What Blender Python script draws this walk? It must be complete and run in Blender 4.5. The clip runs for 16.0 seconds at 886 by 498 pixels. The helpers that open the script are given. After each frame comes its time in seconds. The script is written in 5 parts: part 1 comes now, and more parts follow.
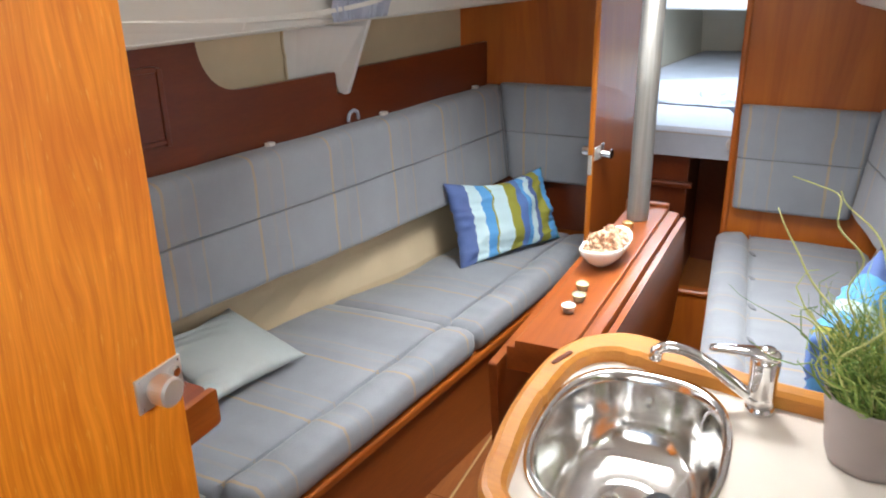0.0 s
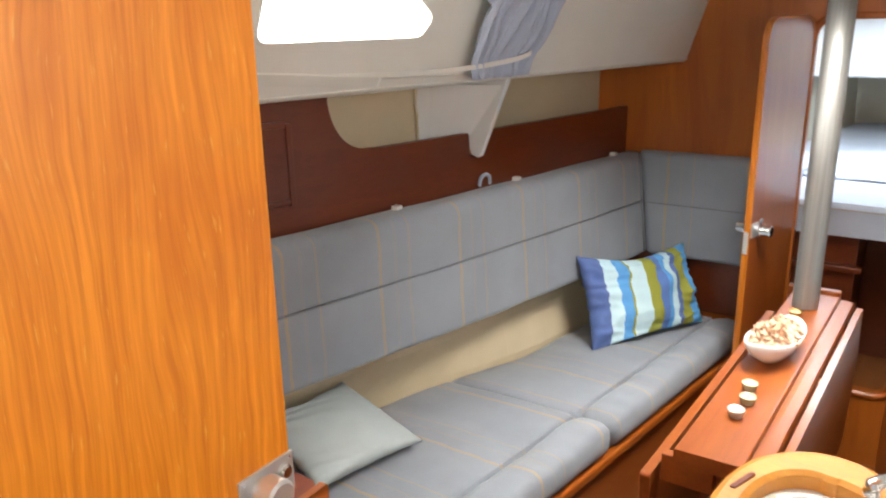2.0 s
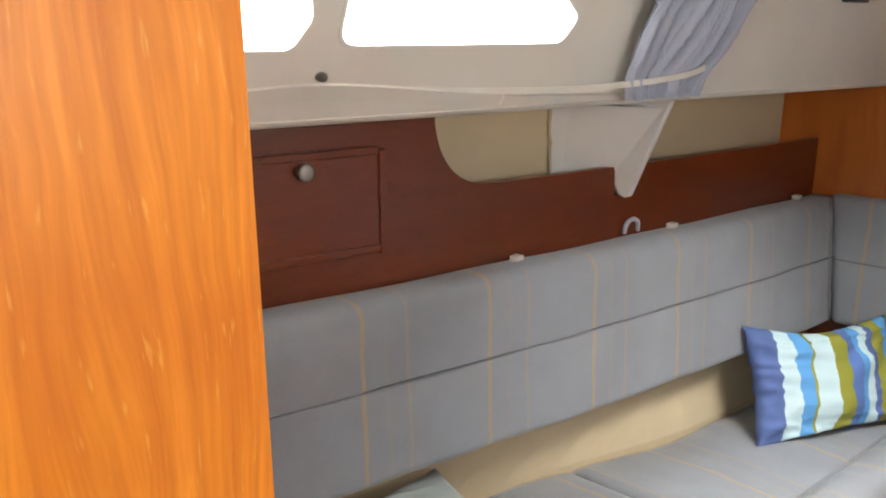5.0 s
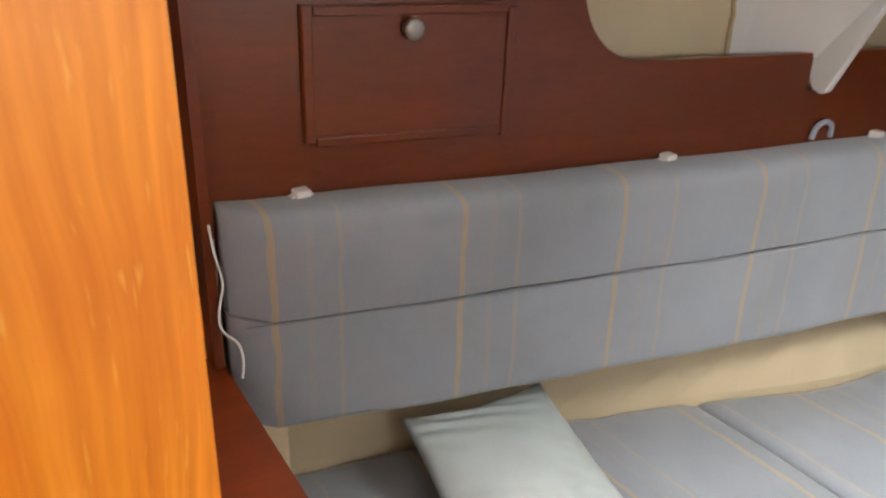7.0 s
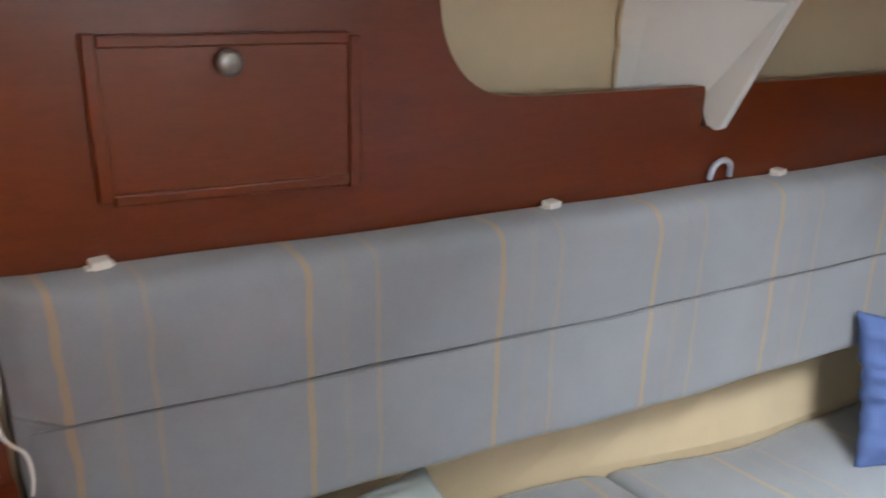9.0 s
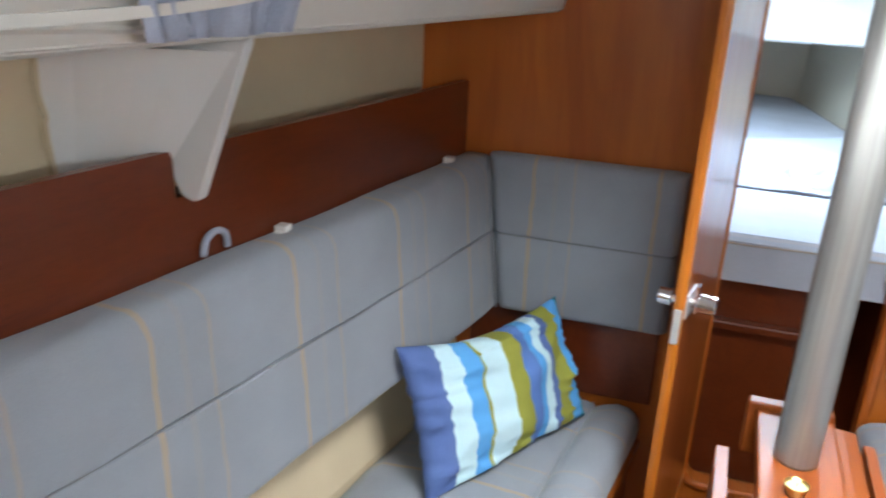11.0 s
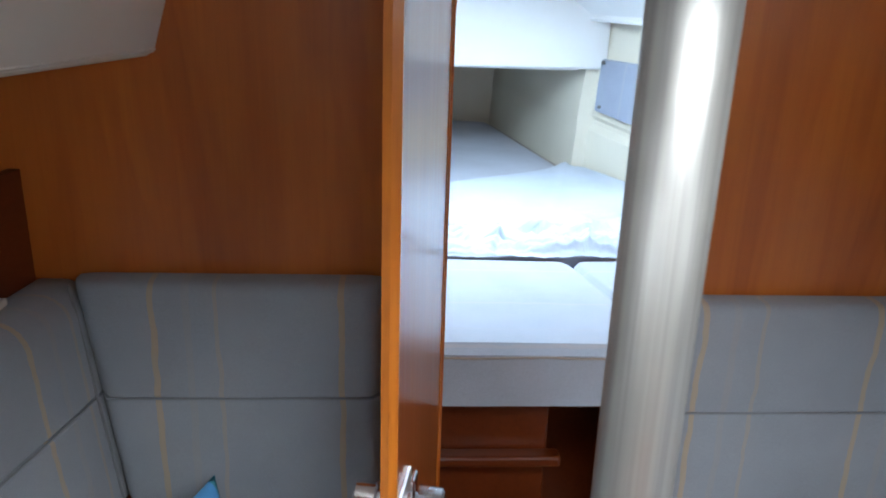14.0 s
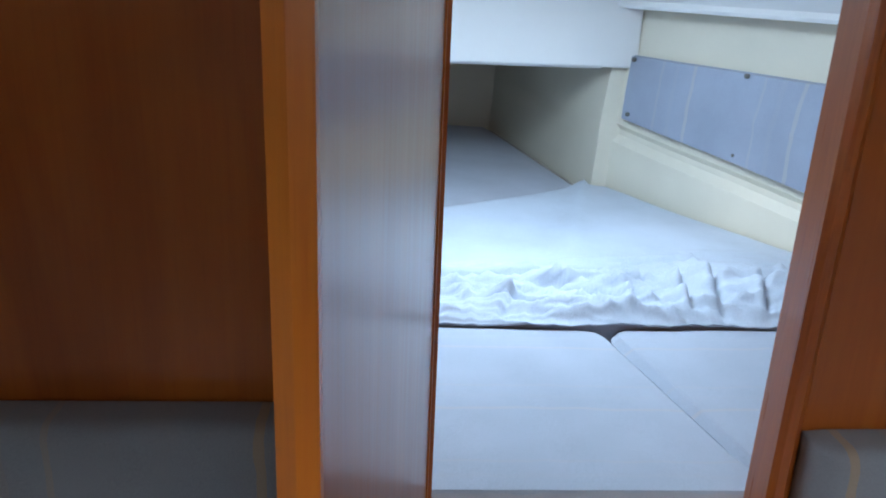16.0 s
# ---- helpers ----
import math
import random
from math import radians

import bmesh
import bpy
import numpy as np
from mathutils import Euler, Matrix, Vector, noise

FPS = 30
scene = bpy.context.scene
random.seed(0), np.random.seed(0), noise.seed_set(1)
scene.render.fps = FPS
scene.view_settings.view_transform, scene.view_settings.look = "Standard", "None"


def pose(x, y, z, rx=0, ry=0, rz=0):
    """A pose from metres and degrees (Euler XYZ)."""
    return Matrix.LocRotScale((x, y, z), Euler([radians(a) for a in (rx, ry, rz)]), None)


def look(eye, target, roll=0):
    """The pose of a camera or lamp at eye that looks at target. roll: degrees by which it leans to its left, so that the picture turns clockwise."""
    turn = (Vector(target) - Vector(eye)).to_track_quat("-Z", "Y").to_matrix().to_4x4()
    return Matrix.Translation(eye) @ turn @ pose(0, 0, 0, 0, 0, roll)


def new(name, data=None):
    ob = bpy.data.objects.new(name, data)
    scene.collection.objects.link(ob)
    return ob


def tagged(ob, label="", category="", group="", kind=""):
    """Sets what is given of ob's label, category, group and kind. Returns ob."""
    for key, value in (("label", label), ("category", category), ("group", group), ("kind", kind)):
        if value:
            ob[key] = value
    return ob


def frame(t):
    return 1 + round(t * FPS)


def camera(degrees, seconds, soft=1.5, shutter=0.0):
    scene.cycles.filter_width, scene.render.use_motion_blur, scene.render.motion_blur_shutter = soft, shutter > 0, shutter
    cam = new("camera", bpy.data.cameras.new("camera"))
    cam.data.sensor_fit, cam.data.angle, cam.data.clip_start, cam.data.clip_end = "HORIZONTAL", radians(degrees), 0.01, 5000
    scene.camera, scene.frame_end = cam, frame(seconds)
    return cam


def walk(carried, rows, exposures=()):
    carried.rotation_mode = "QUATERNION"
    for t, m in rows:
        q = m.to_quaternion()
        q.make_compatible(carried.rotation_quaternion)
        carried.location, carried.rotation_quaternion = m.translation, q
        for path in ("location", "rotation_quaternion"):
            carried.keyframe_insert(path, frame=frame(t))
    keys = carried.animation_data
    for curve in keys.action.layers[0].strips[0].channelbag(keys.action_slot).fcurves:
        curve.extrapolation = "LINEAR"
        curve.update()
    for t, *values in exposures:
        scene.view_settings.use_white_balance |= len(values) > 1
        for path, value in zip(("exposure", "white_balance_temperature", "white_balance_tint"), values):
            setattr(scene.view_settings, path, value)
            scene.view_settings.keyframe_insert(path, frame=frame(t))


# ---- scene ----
# ---- camera ----
cam = camera(59.2, 16.0, soft=1.9, shutter=0.4)

PATH = [
    (0, (0.12, -0.291, 1.722), (-0.663, 1.394, 0.981), -1.1),
    (0.5, (0.091, -0.248, 1.718), (-0.753, 1.419, 1.006), -1.9),
    (1, (0.04, -0.205, 1.704), (-0.835, 1.45, 1.001), -0.9),
    (1.5, (0.0, -0.169, 1.701), (-0.984, 1.446, 1.049), -3.0),
    (2, (-0.057, -0.131, 1.67), (-1.1, 1.475, 1.093), -1.0),
    (2.5, (-0.103, -0.085, 1.657), (-1.256, 1.464, 1.137), -1.9),
    (3, (-0.132, -0.014, 1.637), (-1.362, 1.479, 1.127), -2.7),
    (5.5, (-0.34, 0.323, 1.638), (-1.709, 1.664, 1.066), 1.8),
    (6, (-0.346, 0.359, 1.632), (-1.846, 1.51, 0.981), 0.3),
    (6.5, (-0.384, 0.401, 1.622), (-1.849, 1.522, 0.848), 2.1),
    (7, (-0.465, 0.491, 1.598), (-1.932, 1.538, 0.731), 2.5),
    (7.5, (-0.525, 0.558, 1.579), (-1.968, 1.498, 0.562), 3.1),
    (8, (-0.514, 0.59, 1.548), (-2.028, 1.538, 0.649), 2.5),
    (10.5, (-0.619, 0.968, 1.585), (-1.445, 2.64, 0.863), 1.9),
    (11, (-0.591, 1.03, 1.601), (-1.159, 2.811, 0.89), 2.4),
    (11.5, (-0.573, 1.068, 1.614), (-0.909, 2.913, 0.918), 2.0),
    (12, (-0.549, 1.142, 1.611), (-0.693, 3.01, 0.912), 1.8),
    (12.5, (-0.519, 1.277, 1.622), (-0.559, 3.175, 0.993), 1.3),
    (13, (-0.524, 1.415, 1.603), (-0.53, 3.325, 1.013), 1.8),
    (13.5, (-0.539, 1.546, 1.591), (-0.535, 3.459, 1.008), 1.1),
    (14, (-0.565, 1.709, 1.599), (-0.442, 3.597, 0.95), 1.9),
    (14.5, (-0.587, 1.845, 1.588), (-0.46, 3.72, 0.904), 1.4),
    (15, (-0.563, 1.964, 1.564), (-0.408, 3.835, 0.877), 1.3),
    (15.5, (-0.539, 2.111, 1.56), (-0.389, 3.991, 0.895), 2.4),
    (16, (-0.53, 2.214, 1.55), (-0.39, 4.097, 0.891), 2.5),
]
walk(cam, [(t, look(eye, target, roll)) for t, eye, target, roll in PATH], exposures=[(0, -0.08, 6900, 12), (2.5, 0.05, 7300, 12), (6, 0.08, 7300, 12), (8, 0.1, 6900, 10), (10.5, 0.05, 6450, 9), (12, 0.0, 6350, 9), (13, 0.0, 6350, 9), (14, -0.38, 6250, 9), (15, -0.98, 6100, 9), (16, -1.12, 6080, 9)])

# ---- world and light ----
CX = -0.338          # the boat's centre line
world = bpy.data.worlds.new("sky")
scene.world = world
world.use_nodes = True
wn = world.node_tree.nodes
sky = wn.new("ShaderNodeTexSky")
sky.sky_type, sky.sun_disc = "NISHITA", False
sky.sun_elevation, sky.sun_rotation = radians(48), radians(250)
world.node_tree.links.new(sky.outputs[0], wn["Background"].inputs[0])
wn["Background"].inputs[1].default_value = 0.15

sun = new("sun", bpy.data.lights.new("sun", "SUN"))
sun.data.energy, sun.data.angle, sun.data.color = 1.2, radians(12), (1, 0.96, 0.9)
sun.matrix_world = look((-6, -2, 7), (0, 0, 0))


def area(name, eye, target, w, h, watts, colour=(0.93, 0.97, 1.0)):
    ob = new(name, bpy.data.lights.new(name, "AREA"))
    ob.data.shape, ob.data.size, ob.data.size_y = "RECTANGLE", w, h
    ob.data.energy, ob.data.color = watts, colour
    ob.matrix_world = look(eye, target)
    return ob


area("companionway_daylight", (-0.02, -0.85, 2.05), (-0.2, 1.4, 0.95), 0.75, 0.9, 18)
# added lamp for an assumed, unseen deck hatch; brightens the low seats
hatch_light = area("unseen_hatch_fill", (-0.26, 1.82, 1.91), (-0.26, 1.90, 0), 0.40, 0.40, 20)
hatch_light.data.spread = radians(112)  # narrowed by hand to keep the light steep; no coaming is built
area("bow_hatch_daylight", (-0.338, 3.62, 1.68), (-0.338, 3.62, 0), 0.42, 0.42, 23, (0.68, 0.84, 1.0))
# light in the cabin windows: side, y, height, width, drop, watts
for s, y, z, wide, tall, watts in ((-1, 1.60, 1.76, 1.26, 0.46, 78), (-1, 0.62, 1.76, 0.72, 0.46, 2), (1, 1.45, 1.70, 0.92, 0.30, 1), (1, 0.62, 1.70, 0.72, 0.30, 14)):
    x = CX + s * (1.12 - 0.275 * (y - 1.39))
    area("window_daylight", (x, y, z), (x - s * 1.0, y, z - 0.65), wide, tall, watts, (0.88, 0.94, 1.0))

# ---- materials ----


def material(name, rough=0.5, metal=0.0):
    m = bpy.data.materials.new(name)
    m.use_nodes = True
    b = m.node_tree.nodes["Principled BSDF"]
    b.inputs["Roughness"].default_value, b.inputs["Metallic"].default_value = rough, metal
    return m, m.node_tree.nodes, m.node_tree.links, b


def noise_node(N, L, src, scale, detail=3.0, rough=0.55, distort=0.0):
    n = N.new("ShaderNodeTexNoise")
    n.inputs["Scale"].default_value, n.inputs["Detail"].default_value = scale, detail
    n.inputs["Roughness"].default_value, n.inputs["Distortion"].default_value = rough, distort
    L.new(src, n.inputs["Vector"])
    return n.outputs["Fac"]


def ramp(N, L, src, stops):
    r = N.new("ShaderNodeValToRGB")
    e = r.color_ramp.elements
    while len(e) < len(stops):
        e.new(0.5)
    for el, (p, c) in zip(e, stops):
        el.position, el.color = p, (*c, 1)
    L.new(src, r.inputs[0])
    return r.outputs[0]


def coords(N, L, stretch, turn=(0, 0, 0)):
    g = N.new("ShaderNodeNewGeometry")
    mp = N.new("ShaderNodeMapping")
    mp.inputs["Scale"].default_value, mp.inputs["Rotation"].default_value = stretch, turn
    L.new(g.outputs["Position"], mp.inputs["Vector"])
    return mp.outputs[0]


def mixed(N, L, fac, a, b, mode="MIX"):
    m = N.new("ShaderNodeMix")
    m.data_type, m.blend_type = "RGBA", mode
    for sock, v in ((m.inputs[0], fac), (m.inputs[6], a), (m.inputs[7], b)):
        if isinstance(v, (int, float)):
            sock.default_value = v
        elif isinstance(v, tuple):
            sock.default_value = (*v, 1)
        else:
            L.new(v, sock)
    return m.outputs[2]


def bumped(N, L, b, height, strength, distance=0.002):
    n = N.new("ShaderNodeBump")
    n.inputs["Strength"].default_value, n.inputs["Distance"].default_value = strength, distance
    L.new(height, n.inputs["Height"])
    L.new(n.outputs[0], b.inputs["Normal"])


def plain(name, colour, rough=0.5, metal=0.0, var=0.12, scale=6.0, fine=90.0, bump=0.15):
    """A painted, moulded or metal surface with slight mottling at two scales."""
    m, N, L, b = material(name, rough, metal)
    c = coords(N, L, (1, 1, 1))
    big, small = noise_node(N, L, c, scale), noise_node(N, L, c, fine, 2)
    lo, hi = tuple(v * (1 - var) for v in colour), tuple(min(1, v * (1 + var)) for v in colour)
    col = ramp(N, L, big, [(0.3, lo), (0.7, hi)])
    col = mixed(N, L, 0.18, col, mixed(N, L, small, lo, hi))
    L.new(col, b.inputs["Base Color"])
    bumped(N, L, b, small, bump, 0.001)
    return m


def timber(name, light, dark, grain="z", rough=0.32, figure=1.0, pore=0.5, streaks=0.35, coat=0.2):
    """Varnished wood: broad figure, fine streaks and pores running along one axis."""
    m, N, L, b = material(name, rough)
    k = {"x": 0, "y": 1, "z": 2}[grain]
    s = [1.0, 1.0, 1.0]
    s[k] = 0.12
    c1 = coords(N, L, tuple(s))
    s[k] = 0.035
    c2 = coords(N, L, tuple(s))
    broad = noise_node(N, L, c1, 9 * figure, 2, 0.5, 1.6)
    rings = N.new("ShaderNodeMath")
    rings.operation = "PINGPONG"
    rings.inputs[1].default_value = 0.5
    mul = N.new("ShaderNodeMath")
    mul.operation = "MULTIPLY"
    mul.inputs[1].default_value = 7.0
    L.new(broad, mul.inputs[0])
    L.new(mul.outputs[0], rings.inputs[0])
    streak = noise_node(N, L, c2, 95, 4, 0.65)
    pores = noise_node(N, L, c2, 330, 2, 0.6)
    mid = tuple((p + q) / 2 for p, q in zip(light, dark))
    col = ramp(N, L, broad, [(0.32, light), (0.5, mid), (0.7, dark)])
    col = mixed(N, L, 0.22, col, ramp(N, L, rings.outputs[0], [(0.0, dark), (0.35, light)]))
    col = mixed(N, L, streaks, col, ramp(N, L, streak, [(0.35, dark), (0.62, light)]))
    col = mixed(N, L, pore * 0.5, col, ramp(N, L, pores, [(0.3, tuple(v * 0.55 for v in dark)), (0.45, light)]))
    L.new(col, b.inputs["Base Color"])
    rr = N.new("ShaderNodeMapRange")
    rr.inputs["To Min"].default_value, rr.inputs["To Max"].default_value = rough * 0.8, rough * 1.35
    L.new(streak, rr.inputs["Value"])
    L.new(rr.outputs[0], b.inputs["Roughness"])
    b.inputs["Coat Weight"].default_value, b.inputs["Coat Roughness"].default_value = coat, 0.22
    bumped(N, L, b, pores, 0.12, 0.0006)
    return m


def brushed_alloy(name, colour):
    """Dull drawn aluminium with faint upright die lines and a little oxide mottling."""
    m, N, L, b = material(name, 0.42, 0.72)
    lines = noise_node(N, L, coords(N, L, (1, 1, 0.012)), 120, 3, 0.6)
    mottle = noise_node(N, L, coords(N, L, (1, 1, 0.5)), 34, 3)
    lo, hi = tuple(v * 0.78 for v in colour), tuple(v * 1.18 for v in colour)
    col = ramp(N, L, lines, [(0.32, lo), (0.68, hi)])
    L.new(mixed(N, L, 0.3, col, mixed(N, L, mottle, lo, hi)), b.inputs["Base Color"])
    rr = N.new("ShaderNodeMapRange")
    rr.inputs["To Min"].default_value, rr.inputs["To Max"].default_value = 0.34, 0.52
    L.new(mottle, rr.inputs["Value"])
    L.new(rr.outputs[0], b.inputs["Roughness"])
    b.inputs["Anisotropic"].default_value = 0.4
    bumped(N, L, b, lines, 0.12, 0.0006)
    return m


def flame_veneer(name, light, dark, pale):
    """Golden teak veneer standing upright: grain lines that waver round soft flames, with short pale pores."""
    m, N, L, b = material(name, 0.45)
    slow = noise_node(N, L, coords(N, L, (1, 1, 0.34)), 3.3, 2, 0.5)
    mid = noise_node(N, L, coords(N, L, (1, 1, 0.45)), 11, 2, 0.5)
    sep = N.new("ShaderNodeSeparateXYZ")
    L.new(coords(N, L, (1, 1, 1)), sep.inputs[0])

    def add(a, factor, c):
        n = N.new("ShaderNodeMath")
        n.operation = "MULTIPLY_ADD"
        n.inputs[1].default_value = factor
        L.new(a, n.inputs[0])
        L.new(c, n.inputs[2])
        return n.outputs[0]
    across = add(mid, 0.022, add(slow, 0.14, sep.outputs["Y"]))

    def grain(squeeze, scale, detail):
        n = N.new("ShaderNodeMath")
        n.operation = "MULTIPLY"
        n.inputs[1].default_value = squeeze
        L.new(sep.outputs["Z"], n.inputs[0])
        v = N.new("ShaderNodeCombineXYZ")
        L.new(across, v.inputs[0])
        L.new(n.outputs[0], v.inputs[2])
        return noise_node(N, L, v.outputs[0], scale, detail, 0.6)
    lines, fine, pores = grain(0.035, 95, 3), grain(0.03, 300, 2), grain(0.10, 200, 2)
    blotch = noise_node(N, L, coords(N, L, (1, 1, 0.8)), 4.6, 3)
    col = ramp(N, L, lines, [(0.32, dark), (0.48, tuple(0.4 * p + 0.6 * q for p, q in zip(dark, light))), (0.66, tuple(min(1, v * 1.12 + 0.01) for v in light))])
    col = mixed(N, L, 0.22, col, ramp(N, L, fine, [(0.35, dark), (0.6, light)]))
    col = mixed(N, L, ramp(N, L, blotch, [(0.48, (0, 0, 0)), (0.74, (0.6, 0.6, 0.6))]), col, tuple(v * w for v, w in zip(dark, (0.86, 0.68, 0.6))))
    col = mixed(N, L, ramp(N, L, pores, [(0.63, (0, 0, 0)), (0.72, (0.5, 0.5, 0.5))]), col, pale)
    L.new(col, b.inputs["Base Color"])
    b.inputs["Coat Weight"].default_value, b.inputs["Coat Roughness"].default_value = 0.08, 0.25
    bumped(N, L, b, fine, 0.15, 0.0006)
    return m


def cloth(name, colour, stripes=None, axis="y", rough=0.9, weave=900.0, start=0.893, step=0.307):
    """Woven upholstery, with thin wavering stripes at even steps along one axis where stripes gives their colour."""
    m, N, L, b = material(name, rough)
    c = coords(N, L, (1, 1, 1))
    big, small = noise_node(N, L, c, 5, 3), noise_node(N, L, c, weave, 2)
    lo, hi = tuple(v * 0.86 for v in colour), tuple(v * 1.1 for v in colour)
    col = ramp(N, L, big, [(0.32, lo), (0.68, hi)])
    col = mixed(N, L, 0.35, col, ramp(N, L, small, [(0.3, tuple(v * 0.6 for v in colour)), (0.7, tuple(v * 1.3 for v in colour))]))
    if stripes:
        sep = N.new("ShaderNodeSeparateXYZ")
        L.new(c, sep.inputs[0])
        wob = noise_node(N, L, c, 14, 2)

        def calc(op, a, bb=None, cc=None):
            n = N.new("ShaderNodeMath")
            n.operation = op
            for i, v in enumerate((a, bb, cc)):
                if v is None:
                    continue
                if isinstance(v, (int, float)):
                    n.inputs[i].default_value = v
                else:
                    L.new(v, n.inputs[i])
            return n.outputs[0]
        wav = calc("MULTIPLY_ADD", wob, 0.014, -0.007 - start)
        pos = calc("ADD", sep.outputs["XYZ".index(axis.upper())], wav)
        fr = calc("FRACT", calc("DIVIDE", pos, step))
        for centre, width, weight in ((0.02, 0.016, 0.44), (0.36, 0.012, 0.22), (0.20, 0.02, 0.08)):
            d = calc("ABSOLUTE", calc("SUBTRACT", fr, centre))
            mask = calc("MULTIPLY", calc("LESS_THAN", d, width), weight)
            col = mixed(N, L, mask, col, stripes)
    L.new(col, b.inputs["Base Color"])
    b.inputs["Sheen Weight"].default_value = 0.25
    bumped(N, L, b, small, 0.35, 0.0008)
    return m


BLUE, RUST = (0.268, 0.291, 0.326), (0.54, 0.33, 0.10)
DOOR_WOOD = flame_veneer("golden_teak", (0.87, 0.285, 0.017), (0.68, 0.165, 0.007), (0.95, 0.48, 0.10))
LEAF_WOOD = timber("door_teak", (0.42, 0.112, 0.016), (0.28, 0.058, 0.008), "z", 0.36, 0.45, 0.12, 0.15, 0.8)
LEAF_WOOD.node_tree.nodes["Principled BSDF"].inputs["Coat IOR"].default_value = 1.5
BULK_WOOD = timber("bulkhead_teak", (0.48, 0.135, 0.016), (0.31, 0.066, 0.008), "z", 0.30, 0.6, 0.15, 0.18, 0.2)
RED_WOOD = timber("mahogany", (0.15, 0.028, 0.005), (0.09, 0.015, 0.003), "y", 0.3, 0.7, 0.3)
RED_TOP = timber("chart_table_red", (0.22, 0.036, 0.006), (0.13, 0.020, 0.004), "y", 0.3, 0.8, 0.3)
LIPPING = timber("golden_lipping", (0.56, 0.18, 0.018), (0.38, 0.095, 0.009), "z", 0.28, 1.0, 0.3)
TRIM_WOOD = timber("trim_teak", (0.39, 0.104, 0.014), (0.24, 0.048, 0.007), "y", 0.3, 1.2, 0.4)
TABLE_WOOD = timber("table_teak", (0.28, 0.070, 0.010), (0.17, 0.032, 0.005), "y", 0.36, 1.2, 0.4, 0.35, 0.12)
TRIM_UP = timber("upright_teak", (0.48, 0.13, 0.018), (0.30, 0.062, 0.009), "z", 0.28, 1.2, 0.4)
RIM_WOOD = timber("golden_rim", (0.58, 0.24, 0.03), (0.42, 0.135, 0.014), "x", 0.45, 1.0, 0.3, 0.35, 0.04)
PLANK_WOOD = timber("sole_teak", (0.30, 0.095, 0.02), (0.17, 0.045, 0.01), "y", 0.4, 1.2, 0.5)
HOLLY = plain("holly_strip", (0.55, 0.36, 0.16), 0.45)
FABRIC = cloth("striped_blue_grey", BLUE, RUST, "y")
FABRIC_X = cloth("striped_blue_grey_cross", BLUE, RUST, "x", start=-0.955, step=0.30)
FABRIC_BERTH = cloth("berth_blue_grey", (0.42, 0.46, 0.53), (0.52, 0.47, 0.45), "y", start=2.965, step=0.19)
POCKET = cloth("pocket_blue_grey", (0.31, 0.35, 0.43), (0.47, 0.44, 0.40), "y", start=3.05, step=0.27)
EDGING = cloth("rust_edging", (0.44, 0.38, 0.32), None)
PIPING = cloth("dark_piping", (0.19, 0.20, 0.22))
SHEET = cloth("white_sheet", (0.50, 0.56, 0.64), None, weave=600)
SHEET2 = cloth("mattress_cover", (0.41, 0.44, 0.51), None, weave=600)
CURTAIN = cloth("curtain_blue", (0.40, 0.44, 0.54), None, weave=700)
SATIN = plain("satin_silver", (0.38, 0.43, 0.43), 0.38, 0.0, 0.06, 8, 500, 0.3)
GELCOAT = plain("white_gelcoat", (0.66, 0.64, 0.585), 0.38, 0, 0.05, 3, 60, 0.05)
WHITE = plain("white_moulding", (0.78, 0.78, 0.76), 0.35, 0, 0.04, 3, 60, 0.05)
LINER = plain("cream_liner", (0.62, 0.51, 0.34), 0.7, 0, 0.08, 4, 160, 0.35)
HEADLINER = plain("headliner", (0.72, 0.71, 0.67), 0.6, 0, 0.05, 4, 120, 0.2)
ALLOY = brushed_alloy("brushed_mast_alloy", (0.34, 0.335, 0.315))
CHROME = plain("chrome", (0.86, 0.86, 0.87), 0.09, 1.0, 0.03)
NICKEL = plain("satin_nickel", (0.74, 0.73, 0.71), 0.36, 0.7, 0.05)
STEEL = plain("polished_stainless", (0.78, 0.77, 0.75), 0.13, 1.0, 0.05, 14, 260, 0.1)
BRASS = plain("worn_brass", (0.62, 0.44, 0.16), 0.3, 1.0)
LAMINATE = plain("cream_laminate", (0.80, 0.74, 0.66), 0.35, 0, 0.03, 10, 300, 0.08)
RUBBER = plain("black_rubber", (0.03, 0.035, 0.045), 0.5)
BLACK = plain("black_panel", (0.035, 0.034, 0.034), 0.45)
# near-black that stands in for the shade inside the console recess
DARK = plain("recess_shade", (0.02, 0.016, 0.014), 0.7)
PRINT = plain("pale_print", (0.15, 0.15, 0.14), 0.5)
CLAY = plain("grey_glazed_clay", (0.33, 0.28, 0.27), 0.5, 0, 0.08)
CERAMIC = plain("white_ceramic", (0.82, 0.80, 0.76), 0.2, 0, 0.03)
WAX = plain("tealight_wax", (0.80, 0.76, 0.60), 0.4)
SMOKED = plain("greenish_glass_cup", (0.34, 0.34, 0.24), 0.12, 0, 0.1)
GREENWAX = plain("green_tealight_wax", (0.52, 0.56, 0.30), 0.4)
PAPER = plain("cream_paper", (0.62, 0.55, 0.43), 0.7, 0, 0.08)
YELLOW = plain("yellow_label", (0.70, 0.36, 0.02), 0.5)
CABLE = plain("white_cable", (0.78, 0.77, 0.74), 0.4)
GREYCABLE = plain("grey_cable", (0.12, 0.12, 0.11), 0.5)
LEAF, lN, lL, lB = material("green_leaf", 0.5)
island = lN.new("ShaderNodeNewGeometry")
lL.new(ramp(lN, lL, island.outputs["Random Per Island"], [(0.0, (0.08, 0.17, 0.03)), (0.45, (0.20, 0.33, 0.07)), (0.8, (0.36, 0.46, 0.13)), (1.0, (0.50, 0.50, 0.20))]), lB.inputs["Base Color"])
